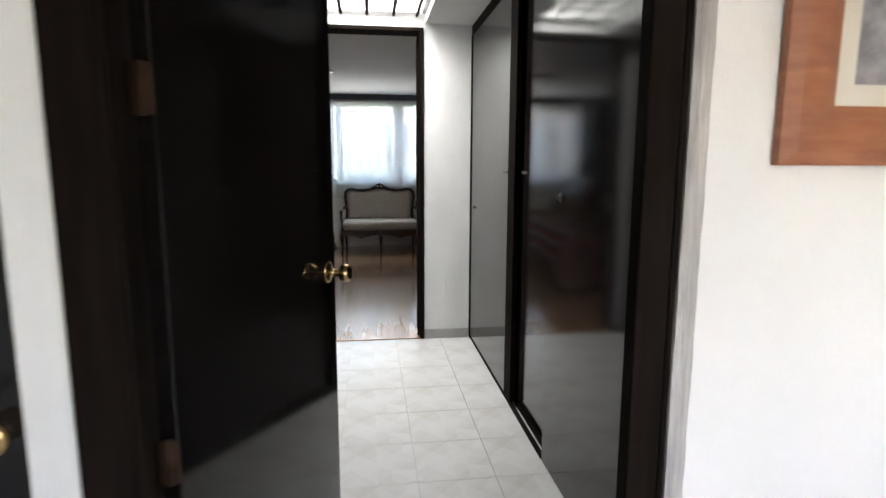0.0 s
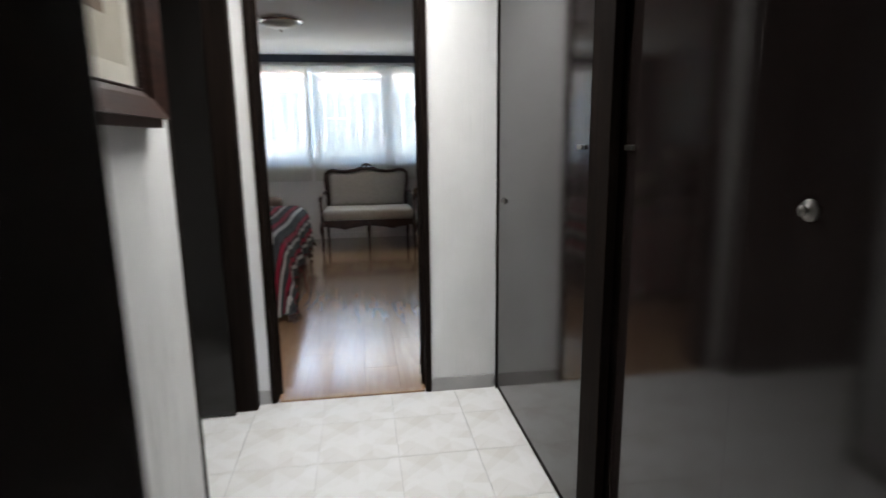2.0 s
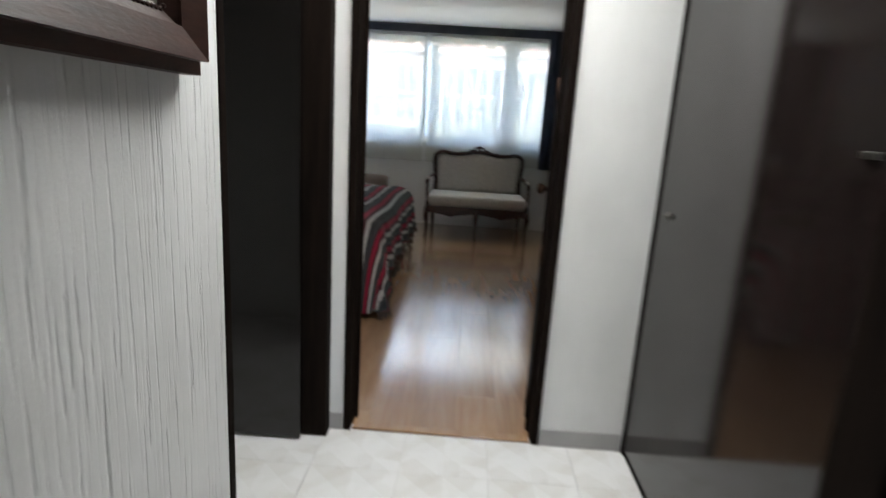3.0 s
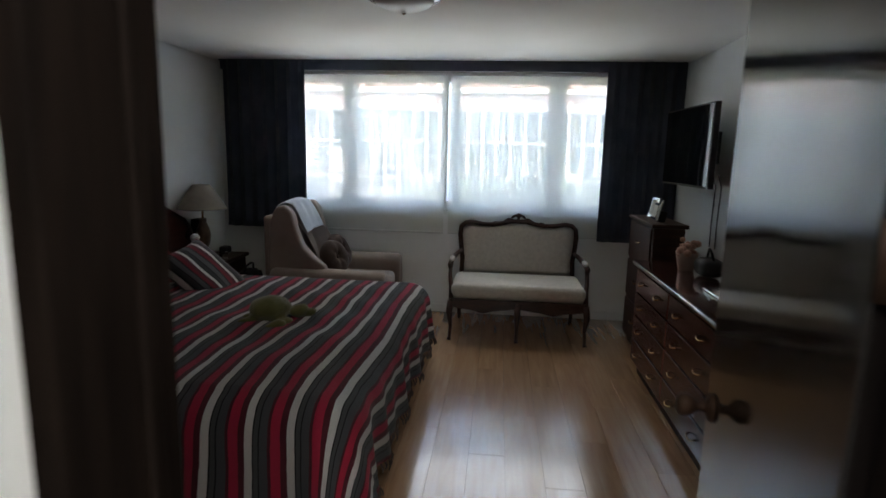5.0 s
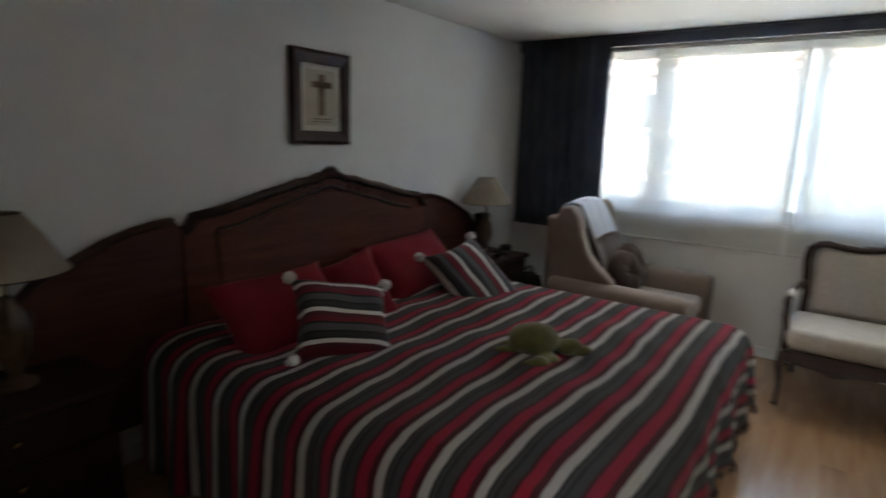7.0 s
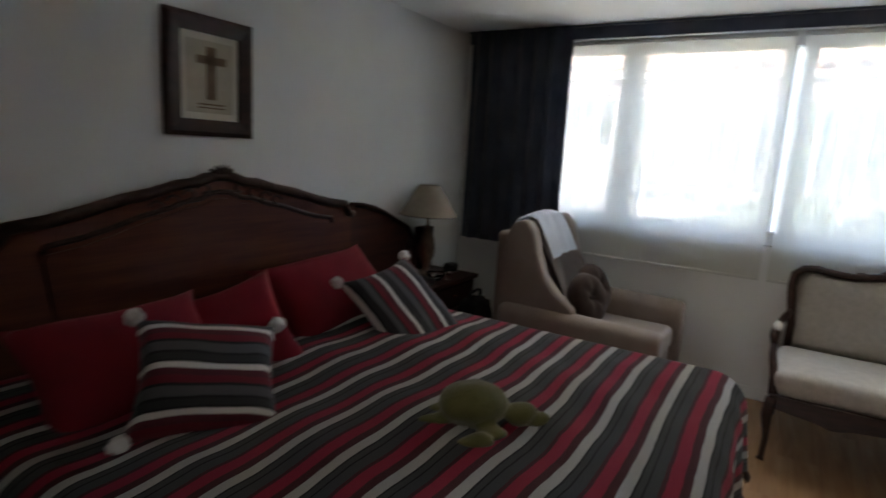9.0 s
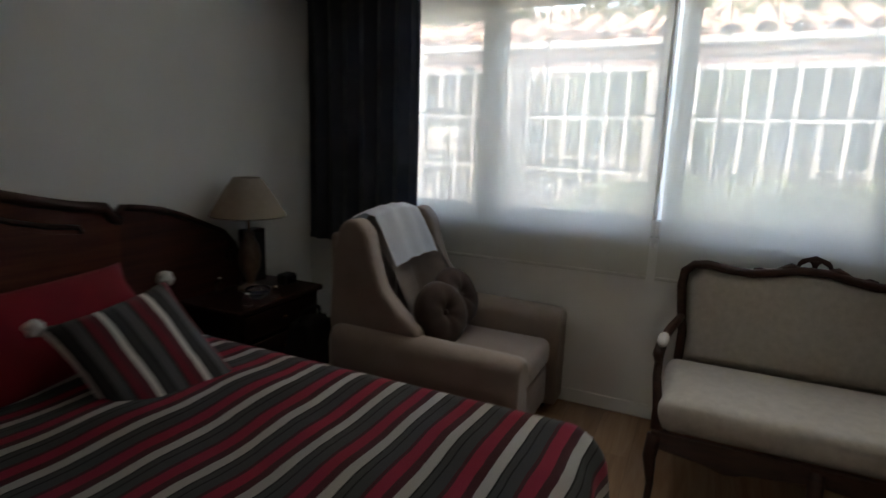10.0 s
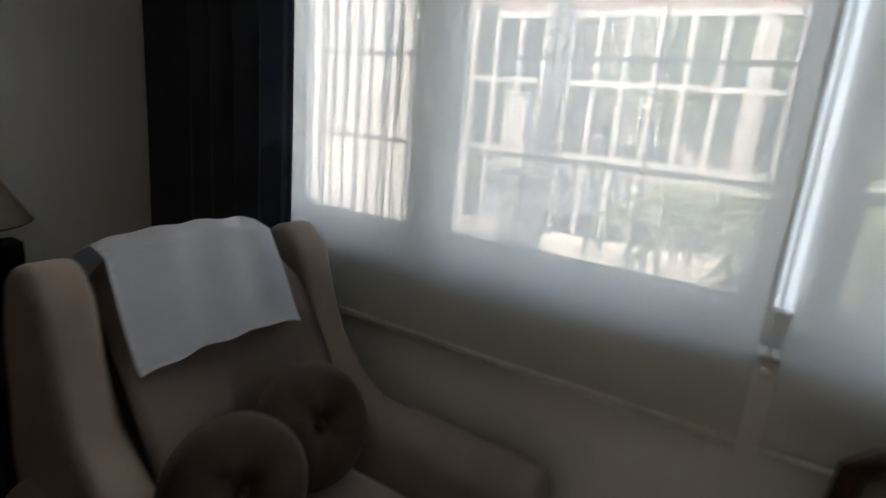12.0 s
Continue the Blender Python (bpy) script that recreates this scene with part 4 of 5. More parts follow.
cushion("throw_pillow", "striped throw pillow with white pompoms propped on one corner", (0.80, 2.935, 0.712), (0.163, 0.958, 0.185), (-0.760, -0.018, 0.615), 0.45, 0.55, 0.17, STRIPE_Q)
cushion("pillow", "large plain red pillow slumped against the headboard", (0.49, 1.76, 0.715), (0.10, 1, 0.05), (-0.62, 0.05, 0.66), 0.64, 0.46, 0.20, REDCLOTH, False)
cushion("pillow", "wide plain red pillow slumped against the headboard", (0.39, 2.86, 0.745), (-0.06, 1, 0.03), (-0.64, 0.0, 0.66), 0.84, 0.46, 0.20, REDCLOTH, False)
cushion("pillow", "plain red pillow lying on its corner behind the striped one", (0.52, 2.17, 0.715), (0.25, 0.75, 0.20), (-0.60, -0.25, 0.60), 0.46, 0.46, 0.16, REDCLOTH, False)

# plush toy
bm = bmesh.new()
def blob(c, r, s):
    bmesh.ops.create_icosphere(bm, subdivisions=3, radius=1.0, matrix=Matrix.Translation(c) @ pose(0, 0, 0, 0, 0, 40) @ Matrix.Diagonal((r * s[0], r * s[1], r * s[2], 1)))
blob((1.50, 2.31, 0.695), 0.12, (1.12, 0.9, 0.68)); blob((1.645, 2.41, 0.66), 0.06, (1.1, 0.9, 0.75))
for c in ((1.40, 2.20, 0.64), (1.59, 2.17, 0.637), (1.45, 2.43, 0.64), (1.61, 2.25, 0.637), (1.70, 2.45, 0.64), (1.38, 2.30, 0.64)):
    blob(c, 0.045, (1.35, 0.8, 0.55))
for v in bm.verts:
    v.co += 0.012 * noise.noise_vector(v.co * 14)
bmesh.ops.transform(bm, matrix=Matrix.Translation((1.575, 2.265, 0.645)) @ Matrix.Scale(0.87, 4) @ Matrix.Translation((-1.53, -2.31, -0.63)), verts=bm.verts)
toy = solid("plush_toy", bm, PLUSH, "green-yellow plush animal lying flat on the bedspread", "plush toy", smooth=True)
rm = toy.modifiers.new("fuse", "REMESH")
rm.mode, rm.voxel_size, rm.use_smooth_shade = "VOXEL", 0.009, True


# ---- nightstands and lamps ----
def nightstand(y0, y1):
    n = thing("nightstand", "dark wooden nightstand beside the bed", "nightstand", (0.25, (y0 + y1) / 2, 0), "nightstands beside the bed")
    part("body", box_bm(0.03, 0.44, y0 + 0.02, y1 - 0.02, 0.08, 0.585, bevel=0.006), NIGHTWOOD, n)
    part("top", box_bm(0.02, 0.47, y0, y1, 0.586, 0.618, bevel=0.009), NIGHTWOOD, n)
    for z0 in (0.11, 0.275, 0.44):
        d = part("drawer", box_bm(0.441, 0.457, y0 + 0.05, y1 - 0.05, z0, z0 + 0.14, bevel=0.006), NIGHTWOOD, n)
        part("handle", lathe(bmesh.new(), [(0.012, 0), (0.006, 0.006), (0.014, 0.016), (0.004, 0.022)], 12), BRASS, d, smooth=True).matrix_basis = pose(0.457, (y0 + y1) / 2, z0 + 0.07, 0, 90, 0)
    for x in (0.07, 0.40):
        for y in (y0 + 0.06, y1 - 0.06):
            part("foot", lathe(bmesh.new(), [(0.02, 0), (0.03, 0.03), (0.025, 0.08)], 10, (x, y, 0)), NIGHTWOOD, n)
    return n


nightstand(0.34, 1.04)
nightstand(3.66, 4.34)


def table_lamp(x, y, z):
    t = thing("table_lamp", "table lamp with a beige cone shade and dark turned base", "table lamp", (x, y, z), "table lamps on the nightstands")
    part("base", lathe(bmesh.new(), [(0.07, 0), (0.072, 0.012), (0.05, 0.022), (0.022, 0.04), (0.03, 0.07), (0.055, 0.13), (0.062, 0.19), (0.05, 0.26), (0.026, 0.31), (0.03, 0.325), (0.015, 0.34)], 24, (x, y, z)), STONE, t, "dark brown turned base", True)
    part("stem", lathe(bmesh.new(), [(0.009, 0.34), (0.009, 0.47), (0.018, 0.475), (0.018, 0.52)], 12, (x, y, z)), BRASS, t)
    bm = lathe(bmesh.new(), [(0.205, 0.425), (0.172, 0.48), (0.125, 0.56), (0.078, 0.625), (0.072, 0.632), (0.067, 0.628), (0.073, 0.62), (0.12, 0.557), (0.167, 0.478), (0.201, 0.425)], 32, (x, y, z))
    bmesh.ops.delete(bm, geom=[f for f in bm.faces if len(f.verts) > 4], context="FACES_ONLY")
    part("shade", bm, SHADE, t, "beige cloth cone shade", True)
    part("shade_ring", tube(bmesh.new(), [(x + 0.203 * math.cos(k * math.tau / 32), y + 0.203 * math.sin(k * math.tau / 32), z + 0.425) for k in range(32)], 0.003, 6, True), DARKWOOD, t)
    return t


table_lamp(0.20, 4.03, 0.618)
table_lamp(0.22, 0.775, 0.618)
bm = lathe(bmesh.new(), [(0.03, 0), (0.034, 0.004), (0.06, 0.03), (0.068, 0.055), (0.064, 0.055), (0.056, 0.03), (0.028, 0.008)], 20, (0.36, 3.92, 0.6185))
solid("glass_bowl", bm, GLASS, "small clear glass bowl on the nightstand", "bowl", smooth=True)
BOX_Y0, BOX_Y1 = 4.115, 4.25
cl = thing("alarm_clock", "small dark alarm clock on the nightstand", "clock", (0.3, 4.22, 0.618))
part("case", box_bm(0.26, 0.33, 4.17, 4.27, 0.6185, 0.685, bevel=0.012, seg=3), PLASTIC, cl)
part("face", box_bm(0.331, 0.334, 4.185, 4.265, 0.632, 0.672, bevel=0.001), SCREEN, cl)
solid("small_box", box_bm(0.28, 0.36, 0.52, 0.63, 0.6185, 0.65, bevel=0.006), REDCLOTH, "small dark red box on the nightstand", "box")
tn = thing("round_tin", "small pale metal tin on the nightstand", "tin", (0.2, 0.64, 0.618))
part("body", lathe(bmesh.new(), [(0.036, 0), (0.04, 0.003), (0.04, 0.035)], 20, (0.20, 0.645, 0.6185)), STEEL, tn, smooth=True)
part("lid", lathe(bmesh.new(), [(0.042, 0.032), (0.042, 0.044), (0.036, 0.048), (0.004, 0.05)], 20, (0.20, 0.645, 0.6185)), CHROME, tn, smooth=True)
# small bottles beside the lamp
for x, y, h, r in ((0.10, 3.90, 0.085, 0.021), (0.42, 3.78, 0.07, 0.024), (0.42, 3.99, 0.06, 0.02)):
    bt = thing("glass_bottle", "small clear glass bottle with a metal cap on the nightstand", "bottle", (x, y, 0.618), "small bottles on the nightstand")
    part("body", lathe(bmesh.new(), [(r * 0.9, 0), (r, 0.004), (r, h * 0.6), (r * 0.85, h * 0.7), (r * 0.4, h * 0.78), (r * 0.4, h * 0.86)], 18, (x, y, 0.6185)), GLASS, bt, "clear glass", True)
    part("cap", lathe(bmesh.new(), [(r * 0.5, h * 0.84), (r * 0.55, h * 0.86), (r * 0.55, h), (r * 0.1, h * 1.03)], 14, (x, y, 0.6185)), CHROME, bt, "shiny metal cap", True)
# upright box behind the lamp: a plain dark rectangle, its use unknown
rb = thing("radio", "plain dark upright box standing behind the table lamp", "radio", (0.08, 4.18, 0.618))
part("case", box_bm(0.035, 0.115, BOX_Y0, BOX_Y1, 0.6185, 0.935, bevel=0.008, seg=3), NIGHTWOOD, rb)
part("front_panel", box_bm(0.1155, 0.119, BOX_Y0 + 0.015, BOX_Y1 - 0.015, 0.64, 0.915, bevel=0.001), PLASTIC, rb)
# soft bag beside the nightstand
bgf = thing("soft_bag", "black cloth bag standing on the floor beside the nightstand", "bag", (0.6, 4.06, 0))
bm = bmesh.new()
bmesh.ops.create_cube(bm, size=1)
bmesh.ops.subdivide_edges(bm, edges=bm.edges[:], cuts=9, use_grid_fill=True)
for v in bm.verts:
    p = v.co * 2
    q = p.normalized() * (abs(p.x) ** 6 + abs(p.y) ** 6 + abs(p.z) ** 6) ** (1 / 6) * 0.45 + p * 0.55
    taper = 1 - 0.28 * max(0, q.z)
    v.co = Vector((0.595 + 0.095 * q.x * taper, 4.06 + 0.155 * q.y * taper, 0.265 + 0.262 * q.z)) + (0.012 * noise.noise_vector(Vector((q.x, q.y, q.z)) * 2.3) if q.z > -0.9 else Vector((0, 0, 0)))
part("body", bm, BAGCLOTH, bgf, smooth=True)
part("strap", tube(bmesh.new(), [(0.59, 3.97, 0.50), (0.60, 3.99, 0.555), (0.61, 4.06, 0.575), (0.60, 4.13, 0.555), (0.59, 4.15, 0.50)], 0.009, 6), BAGCLOTH, bgf, smooth=True)

# ---- settee ----
st = thing("settee", "carved dark wood settee with cream upholstery under the window", "settee", (2.96, 4.3, 0))
SX, SW = 2.957, 0.545
bm = box_bm(SX - 0.565, SX + 0.565, 3.99, 4.56, 0.345, 0.485, bevel=0.055, seg=4)
part("seat", bm, DAMASK, st, "cream damask seat", True)
ap = [(-0.575, 0.36), (0.575, 0.36), (0.575, 0.30)] + [(u, 0.295 - 0.03 * abs(math.sin(u * math.pi / 0.575)) - 0.02 * math.exp(-((abs(u) - 0.29) / 0.05) ** 2)) for u in [0.54 - 0.04 * k for k in range(28)]] + [(-0.575, 0.30)]
part("front_rail", extrude_poly(bmesh.new(), ap, 0.03, lambda u, v, d: Vector((SX + u, 3.965 + d, v))), DARKWOOD, st)
part("seat_frame", bx(bx(box_bm(SX - 0.57, SX - 0.545, 3.995, 4.60, 0.29, 0.36, bevel=0.004), SX + 0.545, SX + 0.57, 3.995, 4.60, 0.29, 0.36, bevel=0.004), SX - 0.54, SX + 0.54, 4.56, 4.60, 0.29, 0.36, bevel=0.004), DARKWOOD, st)
for u in (-0.56, 0.0, 0.56):
    k = -1 if u < 0 else 1 if u > 0 else 0
    part("leg", tube(bmesh.new(), [(SX + u, 3.985, 0.34), (SX + u + 0.012 * k, 3.965, 0.25), (SX + u, 3.985, 0.12), (SX + u + 0.006 * k, 3.97, 0.02), (SX + u + 0.01 * k, 3.96, 0.0)], [0.03, 0.027, 0.015, 0.014, 0.019], 10), DARKWOOD, st, smooth=True)
for u in (-0.53, 0.53):
    part("leg", tube(bmesh.new(), [(SX + u, 4.585, 0.34), (SX + u, 4.60, 0.15), (SX + u, 4.65, 0.0)], [0.024, 0.02, 0.017], 8), DARKWOOD, st, smooth=True)


def back_y(z):
    return 4.575 + 0.075 * max(0, z - 0.42) / 0.5


hb2 = [(0.0, 0.955), (0.07, 0.953), (0.14, 0.935), (0.24, 0.918), (0.34, 0.922), (0.43, 0.938), (0.49, 0.93), (0.53, 0.895), (0.538, 0.82), (0.525, 0.70), (0.51, 0.60), (0.515, 0.45)]
outl = [(-u, v) for u, v in hb2[::-1]] + hb2[1:]
fr2 = part("back_frame", tube(bmesh.new(), [(SX + u, back_y(v), v) for u, v in outl], 0.022, 8), DARKWOOD, st, smooth=True)
part("back_lower_rail", tube(bmesh.new(), [(SX - 0.51, back_y(0.5), 0.452), (SX + 0.51, back_y(0.5), 0.452)], 0.016, 8), DARKWOOD, st)
bm = bmesh.new()
rows = 14
for s, off in ((1, -0.035), (-1, 0.02)):
    g = []
    for i in range(rows + 1):
        u = -0.515 + 1.03 * i / rows
        ztop = float(np.interp(abs(u), [p[0] for p in hb2[:7]] + [0.52], [p[1] for p in hb2[:7]] + [0.90])) - 0.012
        col = []
        for j in range(9):
            z = 0.455 + (ztop - 0.455) * j / 8
            bul = (1 - (2 * i / rows - 1) ** 4) * (1 - (2 * j / 8 - 1) ** 4)
            col.append(bm.verts.new((SX + u, back_y(z) + off * bul, z)))
        g.append(col)
    for i in range(rows):
        for j in range(8):
            q = (g[i][j], g[i + 1][j], g[i + 1][j + 1], g[i][j + 1])
            bm.faces.new(q if s > 0 else q[::-1])
bmesh.ops.remove_doubles(bm, verts=bm.verts, dist=0.0005)
part("back_cushion", bm, DAMASK, st, "cream damask padded back", True)
bm = bmesh.new()
yc = back_y(0.97)
for k in (-1, 1):
    tube(bm, [(SX + k * 0.03 * math.cos(j * 0.5) + k * 0.032, yc, 0.975 + 0.034 * math.sin(j * 0.5)) for j in range(14)], 0.009, 6)
    tube(bm, [(SX + k * (0.06 + 0.03 * j), yc, 0.965 - 0.006 * j + 0.012 * math.sin(j * 1.4)) for j in range(7)], [0.014, 0.016, 0.013, 0.014, 0.012, 0.01, 0.006], 7)
tube(bm, [(SX - 0.06, yc, 0.985), (SX - 0.03, yc, 1.008), (SX, yc, 1.018), (SX + 0.03, yc, 1.008), (SX + 0.06, yc, 0.985)], [0.008, 0.011, 0.013, 0.011, 0.008], 8)
tube(bm, [(SX, yc, 0.945), (SX, yc, 1.01)], 0.009, 6)
part("crest", bm, DARKWOOD, fr2, "openwork carved crest", True)
for s in (1, -1):
    x = SX + s * 0.535
    arm = [(x - s * 0.015, back_y(0.68), 0.675), (x + s * 0.01, 4.50, 0.665), (x + s * 0.035, 4.40, 0.645), (x + s * 0.05, 4.28, 0.628), (x + s * 0.055, 4.20, 0.605), (x + s * 0.05, 4.18, 0.575)]
    a = part("arm", tube(bmesh.new(), arm, [0.018, 0.02, 0.021, 0.024, 0.024, 0.016], 9), DARKWOOD, st, smooth=True)
    part("arm_post", tube(bmesh.new(), [(x + s * 0.05, 4.22, 0.60), (x + s * 0.05, 4.16, 0.52), (x + s * 0.03, 4.06, 0.43), (x + s * 0.025, 4.0, 0.35)], [0.017, 0.018, 0.02, 0.022], 9), DARKWOOD, st, smooth=True)
    bm = bmesh.new()
    bmesh.ops.create_icosphere(bm, subdivisions=3, radius=1, matrix=Matrix.Translation((x + s * 0.045, 4.29, 0.645)) @ Matrix.Diagonal((0.026, 0.09, 0.022, 1)))
    part("arm_pad", bm, DAMASK, a, "small cream arm pad", True)

# ---- armchair ----
ac = thing("armchair", "beige upholstered wing armchair in the window corner", "armchair", (1.3, 4.28, 0))
part("base", box_bm(0.92, 1.80, 4.03, 4.56, 0.09, 0.31, bevel=0.02), BEIGE, ac, smooth=True)
part("seat_cushion", box_bm(1.10, 1.815, 4.025, 4.565, 0.312, 0.462, bevel=0.05, seg=4), BEIGE, ac, smooth=True)
for y0, y1, h in ((3.85, 4.035, 0.575), (4.57, 4.765, 0.615)):
    bm = bmesh.new()
    n = 7
    w = (y1 - y0) / 2
    prof = [(y0, 0.07), (y1, 0.07)] + [((y0 + y1) / 2 + w * math.cos(k * math.pi / n), h - w * 0.75 + w * 0.75 * math.sin(k * math.pi / n)) for k in range(n + 1)]
    stations = [(0.86, 0.97, 0.02), (0.90, 1.0, 0.0), (1.30, 1.0, 0), (1.78, 0.985, 0), (1.825, 0.975, 0.006), (1.843, 0.95, 0.016), (1.846, 0.93, 0.024), (1.8462, 0.92, 0.028)]
    rings = [[bm.verts.new((x, (y0 + y1) / 2 + (y - (y0 + y1) / 2) * (1 - 2 * e / w * 0.5), 0.07 + (z - 0.07) * sc)) for y, z in prof] for x, sc, e in stations]
    for r0, r1 in zip(rings, rings[1:]):
        for k in range(len(prof)):
            j = (k + 1) % len(prof)
            bm.faces.new((r0[k], r0[j], r1[j], r1[k]))
    bm.faces.new(rings[0]); bm.faces.new(rings[-1][::-1])
    bmesh.ops.recalc_face_normals(bm, faces=bm.faces[:])
    part("arm", bm, BEIGE, ac, smooth=True)


def back_pt(u, v):
    """The reclined back: u across, v up."""
    top = 1.105 - 0.10 * abs(2 * u - 1) ** 3.5
    z = 0.36 + (top - 0.36) * v
    hug = 0.10 * abs(2 * u - 1) ** 2.5 * (0.35 + 0.65 * math.sin(math.pi * min(1, v * 0.95)))
    x = 1.24 - 0.27 * v + 0.01 * math.sin(math.pi * v) + hug + (0.03 * abs(math.sin(math.pi * 3 * v)) * abs(math.sin(math.pi * 2 * u)) ** 0.5) * (1 if v < 0.67 else 0.3)
    if v > 0.9:
        x -= 0.07 * ((v - 0.9) / 0.1) ** 2
    return Vector((x, 4.03 + 0.56 * u, z))


part("back_cushion", sheet(18, 24, back_pt, -0.14), BEIGE, ac, "buttoned beige back", True)
prof = [(0.86, 0.10), (1.15, 0.10), (1.34, 0.50), (1.325, 0.60), (1.22, 0.67), (1.13, 0.77), (1.08, 0.90), (1.045, 1.04), (0.985, 1.10), (0.93, 1.10), (0.885, 1.06), (0.85, 0.95), (0.82, 0.6)]
for y0, y1, lean in ((3.935, 4.05, -1), (4.575, 4.70, 1)):
    bm = extrude_poly(bmesh.new(), prof, y1 - y0, lambda u, v, d: Vector((u, y0 + d + 0.05 * lean * max(0, 0.85 - abs(v - 0.85)) * 0.6, v)))
    bmesh.ops.bevel(bm, geom=bm.edges[:], offset=0.045, segments=4, affect="EDGES", profile=0.5, clamp_overlap=True)
    part("wing", bm, BEIGE, ac, smooth=True)
part("back_shell", box_bm(0.74, 0.84, 4.04, 4.58, 0.12, 1.00, bevel=0.03, seg=3), BEIGE, ac, smooth=True)
for x in (0.84, 1.75):
    for y in (3.88, 4.68):
        part("foot", lathe(bmesh.new(), [(0.02, 0), (0.026, 0.03), (0.028, 0.075)], 10, (x, y, 0)), DARKWOOD, ac)


def cloth_pt(u, v):
    """A small cloth laid over the top of the armchair's back."""
    y = 4.065 + 0.455 * u
    path = [(0.80, 0.88), (0.80, 1.02), (0.84, 1.10), (0.92, 1.135), (0.985, 1.122), (1.03, 1.06), (1.075, 0.98), (1.115, 0.90), (1.125, 0.88)]
    s = v * (len(path) - 1)
    i = min(int(s), len(path) - 2)
    f = s - i
    x = path[i][0] + (path[i + 1][0] - path[i][0]) * f
    z = path[i][1] + (path[i + 1][1] - path[i][1]) * f
    return Vector((x + 0.004 * math.sin(17 * u + 5 * v) + 0.012, y + 0.008 * math.sin(6 * v), z - 0.02 * abs(2 * u - 1) ** 3 + 0.003 * math.sin(23 * u) + 0.006 * u))


cv = thing("headrest_cloth", "white cloth draped over the top of the armchair's back", "cloth", (0.95, 4.3, 1.1))
part("cloth", sheet(24, 32, cloth_pt, 0.004), WHITECLOTH, cv, smooth=True)


def round_cushion(o, nrm, r, t):
    q = Vector((0, 0, 1)).rotation_difference(Vector(nrm)).to_matrix().to_4x4()
    m = Matrix.Translation(o) @ q
    c = thing("round_cushion", "dark brown velvet round tufted cushion on the armchair", "cushion", o, "round cushions on the armchair")
    bm = bmesh.new()
    nr, na = 9, 36
    for s in (1, -1):
        rings = []
        for i in range(nr + 1):
            f = i / nr
            ring = []
            for k in range(na):
                a = k * math.tau / na
                tuft = 1 - 0.55 * math.exp(-(f / 0.22) ** 2)
                rib = 1 + 0.10 * math.cos(6 * a) * f * (1 - f) * 2.5
                ring.append(bm.verts.new(m @ Vector((r * f * math.cos(a), r * f * math.sin(a), s * t / 2 * math.sqrt(max(0, 1 - f ** 4)) * tuft * rib))))
            rings.append(ring)
        for r0, r1 in zip(rings, rings[1:]):
            for k in range(na):
                j = (k + 1) % na
                bm.faces.new((r0[k], r0[j], r1[j], r1[k]) if s > 0 else (r1[k], r1[j], r0[j], r0[k]))
    bmesh.ops.remove_doubles(bm, verts=bm.verts, dist=0.0006)
    part("cover", bm, BROWNVELVET, c, smooth=True)
    bm = bmesh.new()
    bmesh.ops.create_icosphere(bm, subdivisions=2, radius=0.018, matrix=m @ Matrix.Translation((0, 0, t * 0.24)))
    part("button", bm, BROWNVELVET, c, smooth=True)
    return c


round_cushion((1.345, 4.14, 0.635), (0.86, -0.30, 0.38), 0.165, 0.13)
round_cushion((1.31, 4.40, 0.655), (0.86, -0.15, 0.42), 0.165, 0.13)

# ---- dresser, mirror and what stands on it ----
dr = thing("dresser", "long polished mahogany dresser along the wall", "dresser", (4.07, 2.3, 0))
DY0, DY1 = 1.10, 3.53
part("body", box_bm(3.79, 4.385, DY0 + 0.03, DY1 - 0.03, 0.09, 0.80, bevel=0.006), MAHOG, dr)
part("top", box_bm(3.75, 4.385, DY0, DY1, 0.801, 0.835, bevel=0.016, seg=4), POLISHED, dr, "polished reddish top", True)
part("plinth", box_bm(3.83, 4.38, DY0 + 0.06, DY1 - 0.06, 0.002, 0.09), DARKWOOD, dr)
cols = 3
for c in range(cols):
    ya = DY0 + 0.06 + c * (DY1 - DY0 - 0.12) / cols
    yb = DY0 + 0.06 + (c + 1) * (DY1 - DY0 - 0.12) / cols - 0.012
    for r in range(4):
        z0 = 0.115 + r * 0.17
        d = part("drawer", box_bm(3.772, 3.789, ya, yb, z0, z0 + 0.158, bevel=0.006), MAHOG, dr)
        for f in (0.25, 0.75):
            yy = ya + (yb - ya) * f
            bm = tube(bmesh.new(), [(3.772, yy - 0.04, z0 + 0.085), (3.75, yy - 0.035, z0 + 0.078), (3.745, yy, z0 + 0.07), (3.75, yy + 0.035, z0 + 0.078), (3.772, yy + 0.04, z0 + 0.085)], 0.005, 6)
            part("handle", bm, BRASS, d, "brass bail handle", True)
mr_ = thing("dresser_mirror", "mirror in a carved dark frame standing on the dresser", "mirror", (4.33, 2.35, 0.835))
mh = [(0.0, 1.80), (0.08, 1.79), (0.15, 1.735), (0.25, 1.70), (0.36, 1.655), (0.45, 1.61), (0.50, 1.585), (0.55, 1.60), (0.61, 1.595), (0.66, 1.55), (0.69, 1.48), (0.70, 1.40), (0.715, 1.20), (0.705, 1.02), (0.72, 0.87)]
MY = 2.36
mo = [(-u, v) for u, v in mh[::-1]] + mh[1:]
part("frame", tube(bmesh.new(), [(4.33, MY + u, v) for u, v in mo], 0.034, 8), DARKWOOD, mr_, "carved dark wooden frame", True)
part("frame_base", box_bm(4.29, 4.375, MY - 0.75, MY + 0.75, 0.836, 0.90, bevel=0.01), DARKWOOD, mr_)
